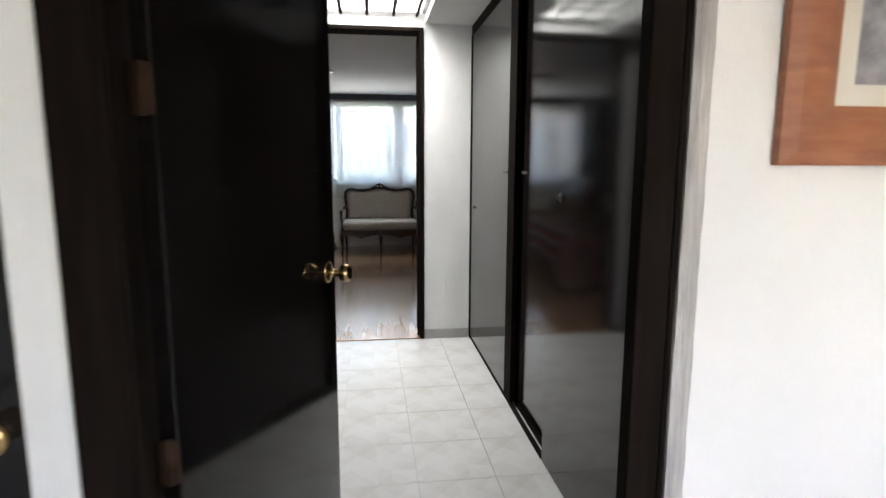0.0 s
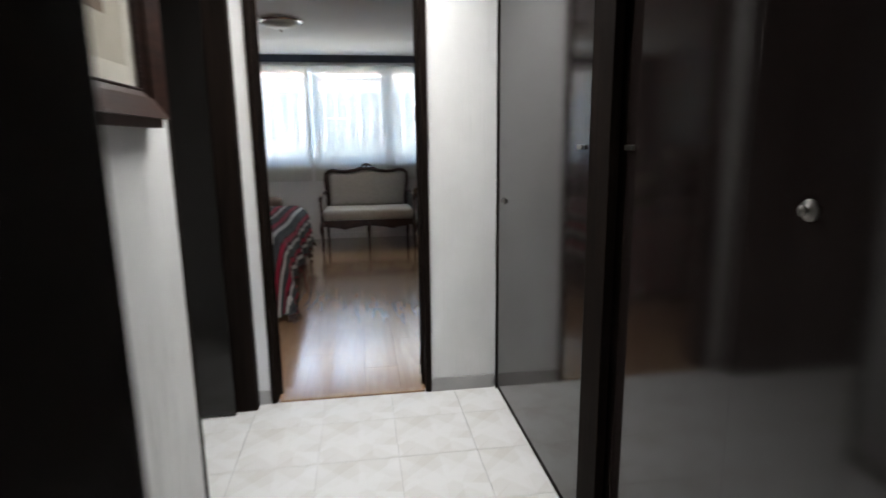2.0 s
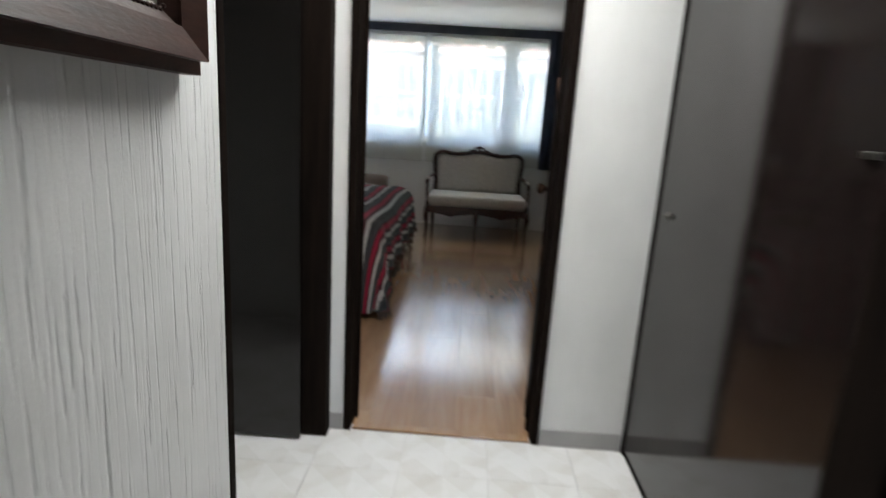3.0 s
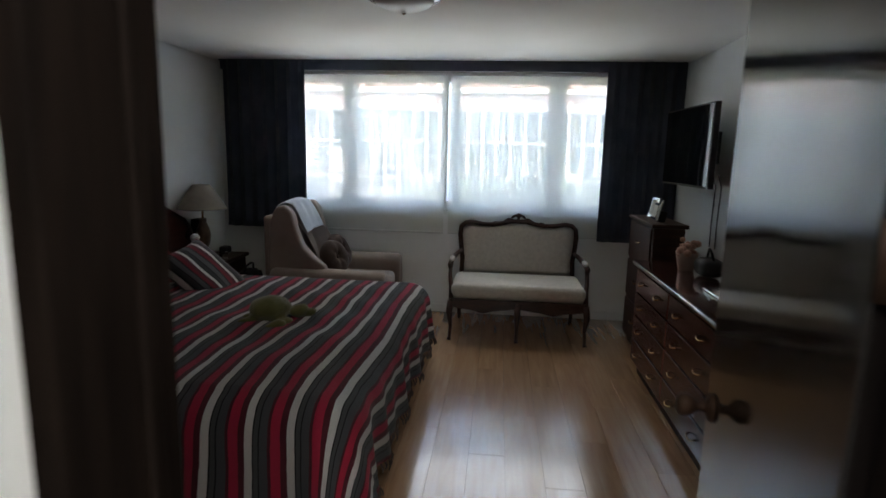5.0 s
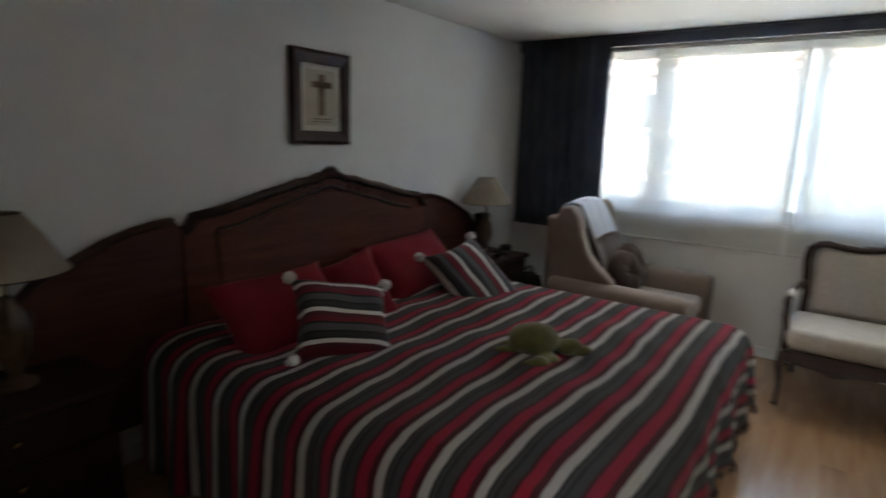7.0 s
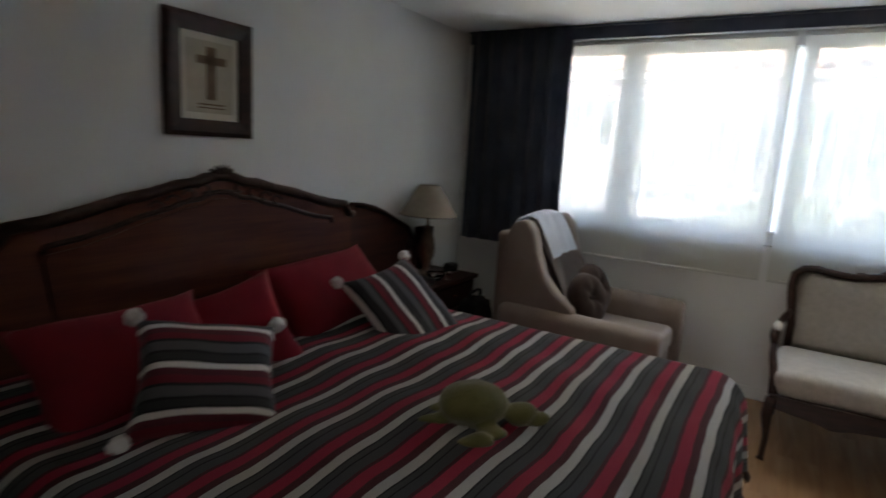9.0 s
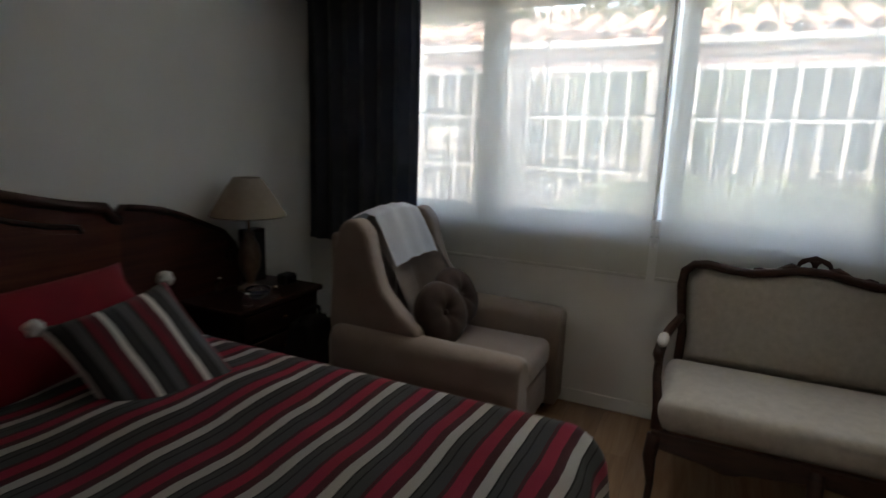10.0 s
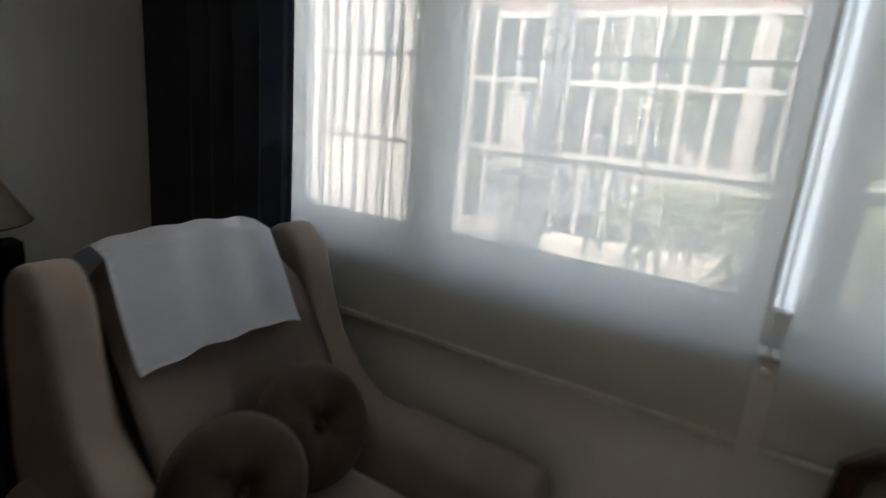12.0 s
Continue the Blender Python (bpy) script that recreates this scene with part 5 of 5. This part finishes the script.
part("glass", extrude_poly(bmesh.new(), [(u * 0.985, v - 0.012) for u, v in mo], 0.008, lambda u, v, d: Vector((4.333 - d, MY + u, v))), MIRROR, mr_, "silvered mirror glass")
for s in (1, -1):
    bm = bmesh.new()
    for k in range(5):
        c0 = 0.12 + 0.11 * k
        tube(bm, [(4.312, MY + s * (c0 + 0.035 * math.cos(j * 0.55)), 1.745 - 0.04 * k + 0.03 * math.sin(j * 0.55)) for j in range(10)], 0.009, 6)
    part("carving", bm, DARKWOOD, mr_, smooth=True)
bm = lathe(bmesh.new(), [(0.045, 0), (0.05, 0.01), (0.065, 0.08), (0.075, 0.12), (0.068, 0.12), (0.055, 0.08)], 20, (4.02, 3.20, 0.836))
fp = thing("flower_pot", "small pot of dried pinkish flowers on the dresser", "flower pot", (4.02, 3.2, 0.836))
part("pot", bm, TERRA, fp, smooth=True)
bm = bmesh.new()
rnd = random.Random(9)
for k in range(26):
    a, rr, zz = rnd.uniform(0, 6.28), rnd.uniform(0, 0.085), rnd.uniform(0.10, 0.19)
    bmesh.ops.create_icosphere(bm, subdivisions=1, radius=rnd.uniform(0.018, 0.032), matrix=Matrix.Translation((4.02 + rr * math.cos(a), 3.20 + rr * math.sin(a), 0.836 + zz)))
part("blossoms", bm, FLOWER, fp, smooth=True)
bg = thing("handbag", "black handbag lying on the dresser", "handbag", (4.1, 2.95, 0.836))
bm = box_bm(4.02, 4.17, 2.92, 3.10, 0.837, 0.95, bevel=0.045, seg=4)
part("body", bm, PLASTIC, bg, smooth=True)
part("strap", tube(bmesh.new(), [(4.1, 2.95, 0.94), (4.09, 2.97, 0.99), (4.09, 3.01, 1.01), (4.1, 3.05, 0.99), (4.1, 3.07, 0.94)], 0.008, 6), PLASTIC, bg, smooth=True)
tr = thing("silver_tray", "silver tray with a few small white papers on the dresser", "tray", (4.05, 2.45, 0.836))
part("tray", box_bm(3.93, 4.18, 2.28, 2.62, 0.837, 0.85, bevel=0.005), CHROME, tr)
for k, (x, y, a) in enumerate(((4.0, 2.4, 20), (4.09, 2.5, -15), (4.04, 2.46, 50))):
    bm = box_bm(-0.05, 0.05, -0.075, 0.075, 0, 0.004)
    bmesh.ops.transform(bm, matrix=pose(x, y, 0.8505 + 0.005 * k, 0, 0, a), verts=bm.verts)
    part("paper", bm, MATBOARD, tr)
jb = thing("jewelry_box", "small glossy dark box on the dresser", "box", (4.0, 1.75, 0.836))
part("box", box_bm(3.9, 4.1, 1.65, 1.85, 0.837, 0.91, bevel=0.006), MAHOG, jb)
part("lid", box_bm(3.895, 4.105, 1.645, 1.855, 0.911, 0.93, bevel=0.006), MAHOG, jb)

cb = thing("corner_cabinet", "tall dark cabinet in the corner beside the dresser", "cabinet", (4.12, 3.95, 0))
part("body", box_bm(3.90, 4.12, 3.58, 4.28, 0.06, 1.06, bevel=0.006), DARKWOOD, cb)
part("top", box_bm(3.88, 4.14, 3.56, 4.30, 1.061, 1.09, bevel=0.008), DARKWOOD, cb)
part("plinth", box_bm(3.93, 4.10, 3.61, 4.25, 0.002, 0.06), DARKWOOD, cb)
for z0 in (0.09, 0.42, 0.75):
    d = part("drawer", box_bm(3.884, 3.899, 3.61, 4.25, z0, z0 + 0.30, bevel=0.005), DARKWOOD, cb)
    part("handle", tube(bmesh.new(), [(3.884, 3.88, z0 + 0.16), (3.865, 3.90, z0 + 0.15), (3.865, 3.96, z0 + 0.15), (3.884, 3.98, z0 + 0.16)], 0.005, 6), BRASS, d, smooth=True)
for k, (y, w, h) in enumerate(((3.74, 0.13, 0.17), (3.95, 0.16, 0.13), (4.13, 0.12, 0.16))):
    pf = thing("photo_frame", "small silver photo frame on the corner cabinet", "photo frame", (4.1, y, 1.09), "photo frames on the cabinet")
    m = pose(3.96 + 0.03 * k, y, 1.0905, 0, 12, -14 + 12 * k)
    for b, mt, nm in (((-0.008, 0.0, -w / 2, w / 2, 0.0, h), CHROME, "frame"), ((-0.011, -0.0085, -w / 2 + 0.018, w / 2 - 0.018, 0.018, h - 0.018), PAPER, "picture")):
        bm = box_bm(*b, bevel=0.001)
        bmesh.ops.transform(bm, matrix=m, verts=bm.verts)
        part(nm, bm, mt, pf)
    bm = box_bm(0.0, 0.05, -0.01, 0.01, 0.0, h * 0.5)
    bmesh.ops.transform(bm, matrix=m @ pose(0, 0, 0.004, 0, 0, 0), verts=bm.verts)
    part("stand", bm, PLASTIC, pf)

tv = thing("television", "flat black television on a swivel wall bracket", "television", (4.25, 3.9, 1.65))
TM = pose(4.19, 3.91, 1.655, 0, 0, 1.5)
for b, mt, nm in (((-0.02, 0.02, -0.49, 0.49, -0.295, 0.295), PLASTIC, "body"), ((-0.0235, -0.0205, -0.478, 0.478, -0.28, 0.283), SCREEN, "screen"), ((0.021, 0.05, -0.2, 0.2, -0.15, 0.15), PLASTIC, "back_cover")):
    bm = box_bm(*b, bevel=0.001)
    bmesh.ops.transform(bm, matrix=TM, verts=bm.verts)
    part(nm, bm, mt, tv)
part("bracket", bx(tube(bmesh.new(), [(4.245, 3.91, 1.65), (4.32, 3.80, 1.65), (4.39, 3.91, 1.65)], 0.018, 8), 4.385, 4.398, 3.84, 3.98, 1.53, 1.77), PLASTIC, tv)
for yy in (3.72, 3.83):
    cbn = tube(bmesh.new(), [(4.36, yy, 1.45), (4.392, yy + 0.01, 1.36), (4.392, yy + 0.025, 1.1), (4.393, yy + 0.02, 0.90)], 0.004, 6)
    solid("tv_cable", cbn, PLASTIC, "thin black cable running down the wall below the television", "cable", "television cables")

cl2 = thing("ceiling_light", "round flush ceiling light with a frosted glass bowl", "ceiling light", (2.21, 2.60, RH))
part("canopy", lathe(bmesh.new(), [(0.15, -0.03), (0.20, -0.026), (0.205, -0.001)], 32, (2.21, 2.60, RH)), CHROME, cl2, smooth=True)
part("bowl", lathe(bmesh.new(), [(0.02, -0.085), (0.09, -0.078), (0.145, -0.055), (0.165, -0.031)], 32, (2.21, 2.60, RH)), DIFFUSER, cl2, "frosted glass bowl", True)
part("finial", lathe(bmesh.new(), [(0.006, -0.105), (0.014, -0.098), (0.008, -0.086)], 12, (2.21, 2.60, RH)), CHROME, cl2, smooth=True)

# ---- outdoors ----
GZ = -0.12
structure("ground", box_bm(-300, 300, 5.001, 500, GZ - 0.4, GZ), CONCRETE, "pale concrete ground in front of the house", "ground")
structure("road", box_bm(-60, 60, 10.6, 16.5, GZ, GZ + 0.004), ASPHALT, "pale sunlit concrete street", "road")
structure("pavement", box_bm(-60, 60, 8.6, 10.55, GZ, GZ + 0.13, bevel=0.02), CONCRETE, "concrete pavement with a kerb", "pavement")

gr = thing("window_grille", "thin weathered pale iron security grille outside the window", "window grille", (2.27, 5.2, 1.0))
for z in (1.03, 1.345, 1.66, 1.98, 2.30):
    part("rail", box_bm(0.5, 4.05, 5.195, 5.205, z - 0.008, z + 0.008), GRILLE, gr)
for k in range(11):
    x = 0.538 + k * 0.326
    part("bar", tube(bmesh.new(), [(x, 5.205, 1.02), (x, 5.205, 2.36)], 0.006, 6), GRILLE, gr)
for x in (0.5, 4.05):
    part("bracket", box_bm(x - 0.01, x + 0.01, 5.0, 5.195, 1.04, 1.06), GRILLE, gr)

FY = 7.5
fe = thing("iron_fence", "white iron bar fence along the front garden", "fence", (2, FY, 0))
for z in (1.22, 1.74, 2.20):
    part("rail", box_bm(-5, 9.5, FY - 0.02, FY + 0.02, z - 0.02, z + 0.02), WHITEIRON, fe)
me0 = None
for k in range(72):
    x = -4.9 + k * 0.20
    if me0 is None:
        ob = part("bar", box_bm(-0.019, 0.019, -0.019, 0.019, 0, 1.62), WHITEIRON, fe)
        me0 = ob.data
    else:
        ob = new("bar", me0)
        ob.parent = fe
        ob.matrix_parent_inverse = fe.matrix_world.inverted()
    ob.matrix_basis = pose(x, FY, 0.62, 0, 0, 0)
structure("garden_wall", box_bm(-6, 10, FY - 0.08, FY + 0.08, GZ, 0.62, bevel=0.01), RENDER_W, "low white rendered garden wall under the fence", "wall")
gp = thing("gate_post", "dark grey iron gate post in the fence line", "gate post", (0.6, FY, 0))
part("shaft", box_bm(0.545, 0.675, FY - 0.10, FY - 0.025, GZ, 2.24, bevel=0.008), GATEGREY, gp)
part("cap", box_bm(0.53, 0.69, FY - 0.115, FY - 0.022, 2.24, 2.27, bevel=0.006), GATEGREY, gp)
sg = thing("slatted_gate", "white slatted iron gate beside the garden pillar", "gate", (-0.8, 6.6, 0))
for z in (0.35, 1.35, 2.15):
    part("rail", box_bm(-2.3, -0.05, 6.585, 6.605, z - 0.03, z + 0.03), WHITEIRON, sg)
for k in range(20):
    part("slat", box_bm(-2.28 + 0.115 * k, -2.215 + 0.115 * k, 6.555, 6.583, GZ + 0.03, 2.35), WHITEIRON, sg)
mb = thing("meter_cabinet", "white meter cabinet on a grey stand beside the gate", "meter cabinet", (0.46, FY - 0.25, GZ))
part("stand", box_bm(0.40, 0.53, FY - 0.29, FY - 0.20, GZ, 1.098, bevel=0.008), GATEGREY, mb)
cab = part("case", box_bm(0.365, 0.555, FY - 0.32, FY - 0.17, 1.10, 1.62, bevel=0.012), WHITEIRON, mb)
part("door", box_bm(0.378, 0.542, FY - 0.329, FY - 0.321, 1.13, 1.59, bevel=0.003), WHITEIRON, cab)
part("rain_cap", box_bm(0.355, 0.565, FY - 0.335, FY - 0.16, 1.621, 1.64, bevel=0.005), WHITEIRON, cab)
eb = thing("meter_box", "grey electricity meter box fixed to the gate's end post", "meter box", (0.12, 6.9, 1.36))
part("case", box_bm(-0.02, 0.31, 6.62, 6.74, 1.37, 1.60, bevel=0.012), CONCRETE, eb)
part("lid", box_bm(0.0, 0.29, 6.608, 6.619, 1.39, 1.58, bevel=0.003), CONCRETE, eb)
part("dial", tube(bmesh.new(), [(0.20, 6.607, 1.50), (0.20, 6.592, 1.50)], 0.04, 14), CARGLASS, eb)
part("conduit", tube(bmesh.new(), [(0.05, 6.68, GZ), (0.05, 6.68, 1.37)], 0.022, 8), GATEGREY, eb)
ev = thing("tiled_eave", "terracotta barrel tile eave with a pale gutter beyond the garden", "roof eave", (2, 8, 2.4))
part("fascia", box_bm(-6, 10, 7.72, 7.80, 2.24, 2.46, bevel=0.006), RENDER_P, ev)
part("gutter", box_bm(-6, 10, 7.60, 7.719, 2.43, 2.50, bevel=0.01), WHITEIRON, ev)
part("deck", extrude_poly(bmesh.new(), [(7.64, 2.50), (8.6, 2.86), (8.6, 2.78), (7.70, 2.44)], 16.0, lambda u, v, d: Vector((-6 + d, u, v))), RENDER_P, ev)
for x in (-5.5, 1.9, 9.2):
    part("post", box_bm(x - 0.07, x + 0.07, 7.75, 7.89, GZ, 2.24), RENDER_W, ev)
bm = bmesh.new()
nseg = 7
for d0, d1, r in ((0, 1.0, 0.105),):
    rings = []
    for f in (0.0, 0.03, 1.0):
        rr = r * (1.0 if f else 0.96) * (1 - 0.12 * f)
        rings.append([[bm.verts.new((q * math.cos(math.pi * k / nseg), f * 1.02, q * 0.8 * math.sin(math.pi * k / nseg) + 0.36 * f)) for k in range(nseg + 1)] for q in (rr, rr - 0.014)])
    for (o0, i0), (o1, i1) in zip(rings, rings[1:]):
        for k in range(nseg):
            bm.faces.new((o0[k], o0[k + 1], o1[k + 1], o1[k]))
            bm.faces.new((i1[k], i1[k + 1], i0[k + 1], i0[k]))
    for k in range(nseg):
        bm.faces.new((rings[0][1][k], rings[0][1][k + 1], rings[0][0][k + 1], rings[0][0][k]))
me_t = None
for k in range(56):
    if me_t is None:
        ob = part("roof_tile", bm, TERRA, ev, smooth=True)
        me_t = ob.data
    else:
        ob = new("roof_tile", me_t)
        ob.parent = ev
        ob.matrix_parent_inverse = ev.matrix_world.inverted()
    ob.matrix_basis = pose(-5.6 + 0.28 * k, 7.60 + 0.012 * math.sin(k * 2.3), 2.525 + 0.006 * math.sin(k * 1.7), 0, 0, 1.2 * math.sin(k * 3.1))


def palm(x, y, z, seed, fronds=12, size=0.75):
    r = random.Random(seed)
    p = thing("palm_shrub", "low green palm shrub with long feathery leaves", "palm", (x, y, z), "palm shrubs in the garden")
    part("stem", tube(bmesh.new(), [(x, y, z), (x + 0.02, y, z + 1.19)], [0.06, 0.04], 8), BARK, p)
    for k in range(fronds):
        a, lift = k * math.tau / fronds + r.uniform(-0.2, 0.2), r.uniform(0.45, 1.1)
        bm = bmesh.new()
        spine = [Vector((x + size * f * math.cos(a), y + size * f * math.sin(a), z + 1.18 + size * (lift * f - 0.95 * f * f))) for f in [j / 12 for j in range(13)]]
        tube(bm, spine, [0.008 - 0.0005 * j for j in range(13)], 4)
        side = Vector((-math.sin(a), math.cos(a), 0))
        for j in range(1, 13):
            for s in (1, -1):
                L = 0.26 * size / 0.75 * math.sin(math.pi * (j + 1) / 15)
                tip = spine[j] + s * side * L * 0.8 + (spine[j] - spine[j - 1]).normalized() * L * 0.6 - Vector((0, 0, 0.06))
                w = (spine[j] - spine[j - 1]).normalized() * 0.034
                v1, v2, v3 = bm.verts.new(spine[j] - w), bm.verts.new(spine[j] + w), bm.verts.new(tip)
                bm.faces.new((v1, v2, v3))
        part("frond", bm, PALM, p)
    return p


for i, (x, y, s) in enumerate(((2.15, 6.45, 0.68), (2.65, 6.8, 0.7), (3.15, 6.4, 0.72), (3.9, 6.7, 0.78))):
    palm(x, y, GZ, 20 + i, 20, s * 1.15)


def tree(x, y, h, seed, spread):
    r = random.Random(seed)
    t = thing("street_tree", "leafy street tree across the road", "tree", (x, y, GZ), "street trees")
    bm = bmesh.new()
    fork = h * 0.28
    tube(bm, [(x, y, GZ), (x + 0.05, y, fork * 0.5), (x, y + 0.05, fork)], [0.17, 0.13, 0.10], 9)
    ends = []
    for k in range(7):
        a = k * 0.9 + r.uniform(0, 0.5)
        e = Vector((x + spread * 0.75 * math.cos(a) * r.uniform(0.5, 1), y + spread * 0.75 * math.sin(a) * r.uniform(0.5, 1), h * r.uniform(0.34, 0.92)))
        tube(bm, [(x, y + 0.05, fork * 0.95), Vector((x, y, fork)).lerp(e, 0.5) + Vector((0, 0, 0.25)), e], [0.07, 0.045, 0.015], 6)
        ends.append(e)
    part("trunk", bm, BARK, t, smooth=True)
    verts, faces = [], []
    for k in range(4200):
        c = r.choice(ends)
        p = c + Vector((r.gauss(0, 1), r.gauss(0, 1), r.gauss(0, 0.7))) * spread * 0.33
        u = Vector((r.uniform(-1, 1), r.uniform(-1, 1), r.uniform(-1, 1))).normalized()
        w = u.orthogonal().normalized()
        s = r.uniform(0.07, 0.16)
        n0 = len(verts)
        verts += [p - u * s, p + w * s * 0.5, p + u * s, p - w * s * 0.5]
        faces.append((n0, n0 + 1, n0 + 2, n0 + 3))
    me = bpy.data.meshes.new("crown")
    me.from_pydata(verts, [], faces)
    me.materials.append(LEAF)
    ob = new("crown", me)
    ob.parent = t
    ob.matrix_parent_inverse = t.matrix_world.inverted()
    tagged(ob, kind="stuff")
    return t


tree(-3.2, 10.0, 5.2, 1, 1.9)
tree(1.0, 17.6, 5.6, 2, 2.3)
tree(4.4, 10.0, 4.8, 3, 1.7)
tree(2.2, 13.0, 4.2, 6, 1.8)
tree(-1.2, 9.6, 4.4, 7, 1.5)
tree(6.4, 12.6, 4.6, 8, 2.0)
tree(8.5, 17.8, 6.0, 4, 2.4)
tree(-7.5, 17.5, 6.0, 5, 2.4)


def house(x0, x1, y, h, seed):
    t = thing("row_house", "pale two-storey row house across the street", "house", ((x0 + x1) / 2, y, GZ), "houses across the street")
    part("wall", box_bm(x0, x1, y, y + 6, GZ, h), RENDER_H, t)
    part("roof", extrude_poly(bmesh.new(), [(y - 0.4, h), (y + 6.3, h), (y + 3, h + 1.2)], x1 - x0 + 0.4, lambda u, v, d: Vector((x0 - 0.2 + d, u, v))), TERRA, t)
    n = max(2, int((x1 - x0) / 2.2))
    for f in range(2):
        for k in range(n):
            cx, cz = x0 + (k + 0.5) * (x1 - x0) / n, 0.9 + f * 2.7
            w = part("window", box_bm(cx - 0.6, cx + 0.6, y - 0.05, y + 0.02, cz, cz + 1.2), ALU, t)
            part("pane", box_bm(cx - 0.54, cx - 0.03, y - 0.07, y - 0.051, cz + 0.06, cz + 1.14), CARGLASS, w)
            part("pane", box_bm(cx + 0.03, cx + 0.54, y - 0.07, y - 0.051, cz + 0.06, cz + 1.14), CARGLASS, w)
    return t


house(-16, -5.2, 21, 5.4, 1)
house(-5, 4.4, 21, 5.2, 2)
house(4.6, 15, 21, 5.6, 3)

car = thing("parked_car", "white hatchback car parked along the street", "car", (-0.1, 12.3, GZ))
CX, CYY = -0.1, 11.5
sil = [(-2.0, 0.30), (-2.05, 0.62), (-1.75, 0.82), (-1.0, 0.92), (-0.45, 1.38), (0.9, 1.42), (1.55, 0.98), (1.98, 0.90), (2.02, 0.35)]
part("body", extrude_poly(bmesh.new(), sil, 1.62, lambda u, v, d: Vector((CX + u, CYY + d, GZ + v))), CARPAINT, car)
part("side_glass", extrude_poly(bmesh.new(), [(-0.8, 0.95), (-0.36, 1.31), (0.84, 1.35), (1.25, 0.98)], 0.012, lambda u, v, d: Vector((CX + u, CYY - d, GZ + v))), CARGLASS, car)
part("windscreen", extrude_poly(bmesh.new(), [(0.1, 0.0), (1.5, 0.0), (1.4, 1.0), (0.2, 1.0)], 0.01, lambda u, v, d: Vector((CX - 0.96 + 0.5 * v - d, CYY + u, GZ + 0.94 + 0.42 * v))), CARGLASS, car)
for u in (-1.25, 1.25):
    w = part("wheel", tube(bmesh.new(), [(CX + u, CYY - 0.03, GZ + 0.31), (CX + u, CYY + 0.18, GZ + 0.31)], 0.31, 20), RUBBER, car, smooth=False)
    part("rim", tube(bmesh.new(), [(CX + u, CYY - 0.045, GZ + 0.31), (CX + u, CYY - 0.02, GZ + 0.31)], 0.19, 16), STEEL, w)
part("headlight", box_bm(CX - 2.02, CX - 1.8, CYY - 0.012, CYY + 0.1, GZ + 0.58, GZ + 0.72, bevel=0.01), CHROME, car)

# ---- floor pieces ----
T, G = 0.337, 0.0018
tile_mesh = {}
ky0 = -1.09


def pieces(parent, name, mat, x0, x1, y0, y1, xs, ys, z, th, gap):
    """Rectangular pieces cut by the lines xs and ys inside the bounds, sharing meshes of the same size."""
    for a, b in zip(xs, xs[1:]):
        for c, d in zip(ys, ys[1:]):
            p, q, r, s = max(a, x0), min(b, x1), max(c, y0), min(d, y1)
            if q - p < 0.03 or s - r < 0.03:
                continue
            key = (name, round(q - p, 3), round(s - r, 3))
            if key not in tile_mesh:
                w, h = (q - p - gap) / 2, (s - r - gap) / 2
                bm = bmesh.new()
                e = 0.0006
                lo = [bm.verts.new((sx * w, sy * h, -th)) for sx, sy in ((-1, -1), (1, -1), (1, 1), (-1, 1))]
                mi = [bm.verts.new((sx * w, sy * h, -e)) for sx, sy in ((-1, -1), (1, -1), (1, 1), (-1, 1))]
                hi = [bm.verts.new((sx * (w - e), sy * (h - e), 0)) for sx, sy in ((-1, -1), (1, -1), (1, 1), (-1, 1))]
                bm.faces.new(hi)
                for k in range(4):
                    j = (k + 1) % 4
                    bm.faces.new((lo[k], lo[j], mi[j], mi[k])); bm.faces.new((mi[k], mi[j], hi[j], hi[k]))
                me = bpy.data.meshes.new(name)
                bm.to_mesh(me)
                me.materials.append(mat)
                tile_mesh[key] = me
            ob = new(name, tile_mesh[key])
            ob.parent = parent
            ob.matrix_basis = pose((p + q) / 2, (r + s) / 2, z)


pieces(hall_floor, "tile", TILE, 0.92, 3.64, -3.17, -0.152, [2.307 + T * k for k in range(-5, 6)], [ky0 + T * k for k in range(-7, 4)], 0.0, 0.005, G)
for n, x in enumerate([0.19 * k for k in range(-1, 24)]):
    off = (n * 0.47) % 1.2
    pieces(floor, "plank", LAM, 0.0, XE, -0.098, YN, [x, x + 0.19], [-1.3 + off + 1.2 * k for k in range(7)], 0.0, 0.008, 0.0006)
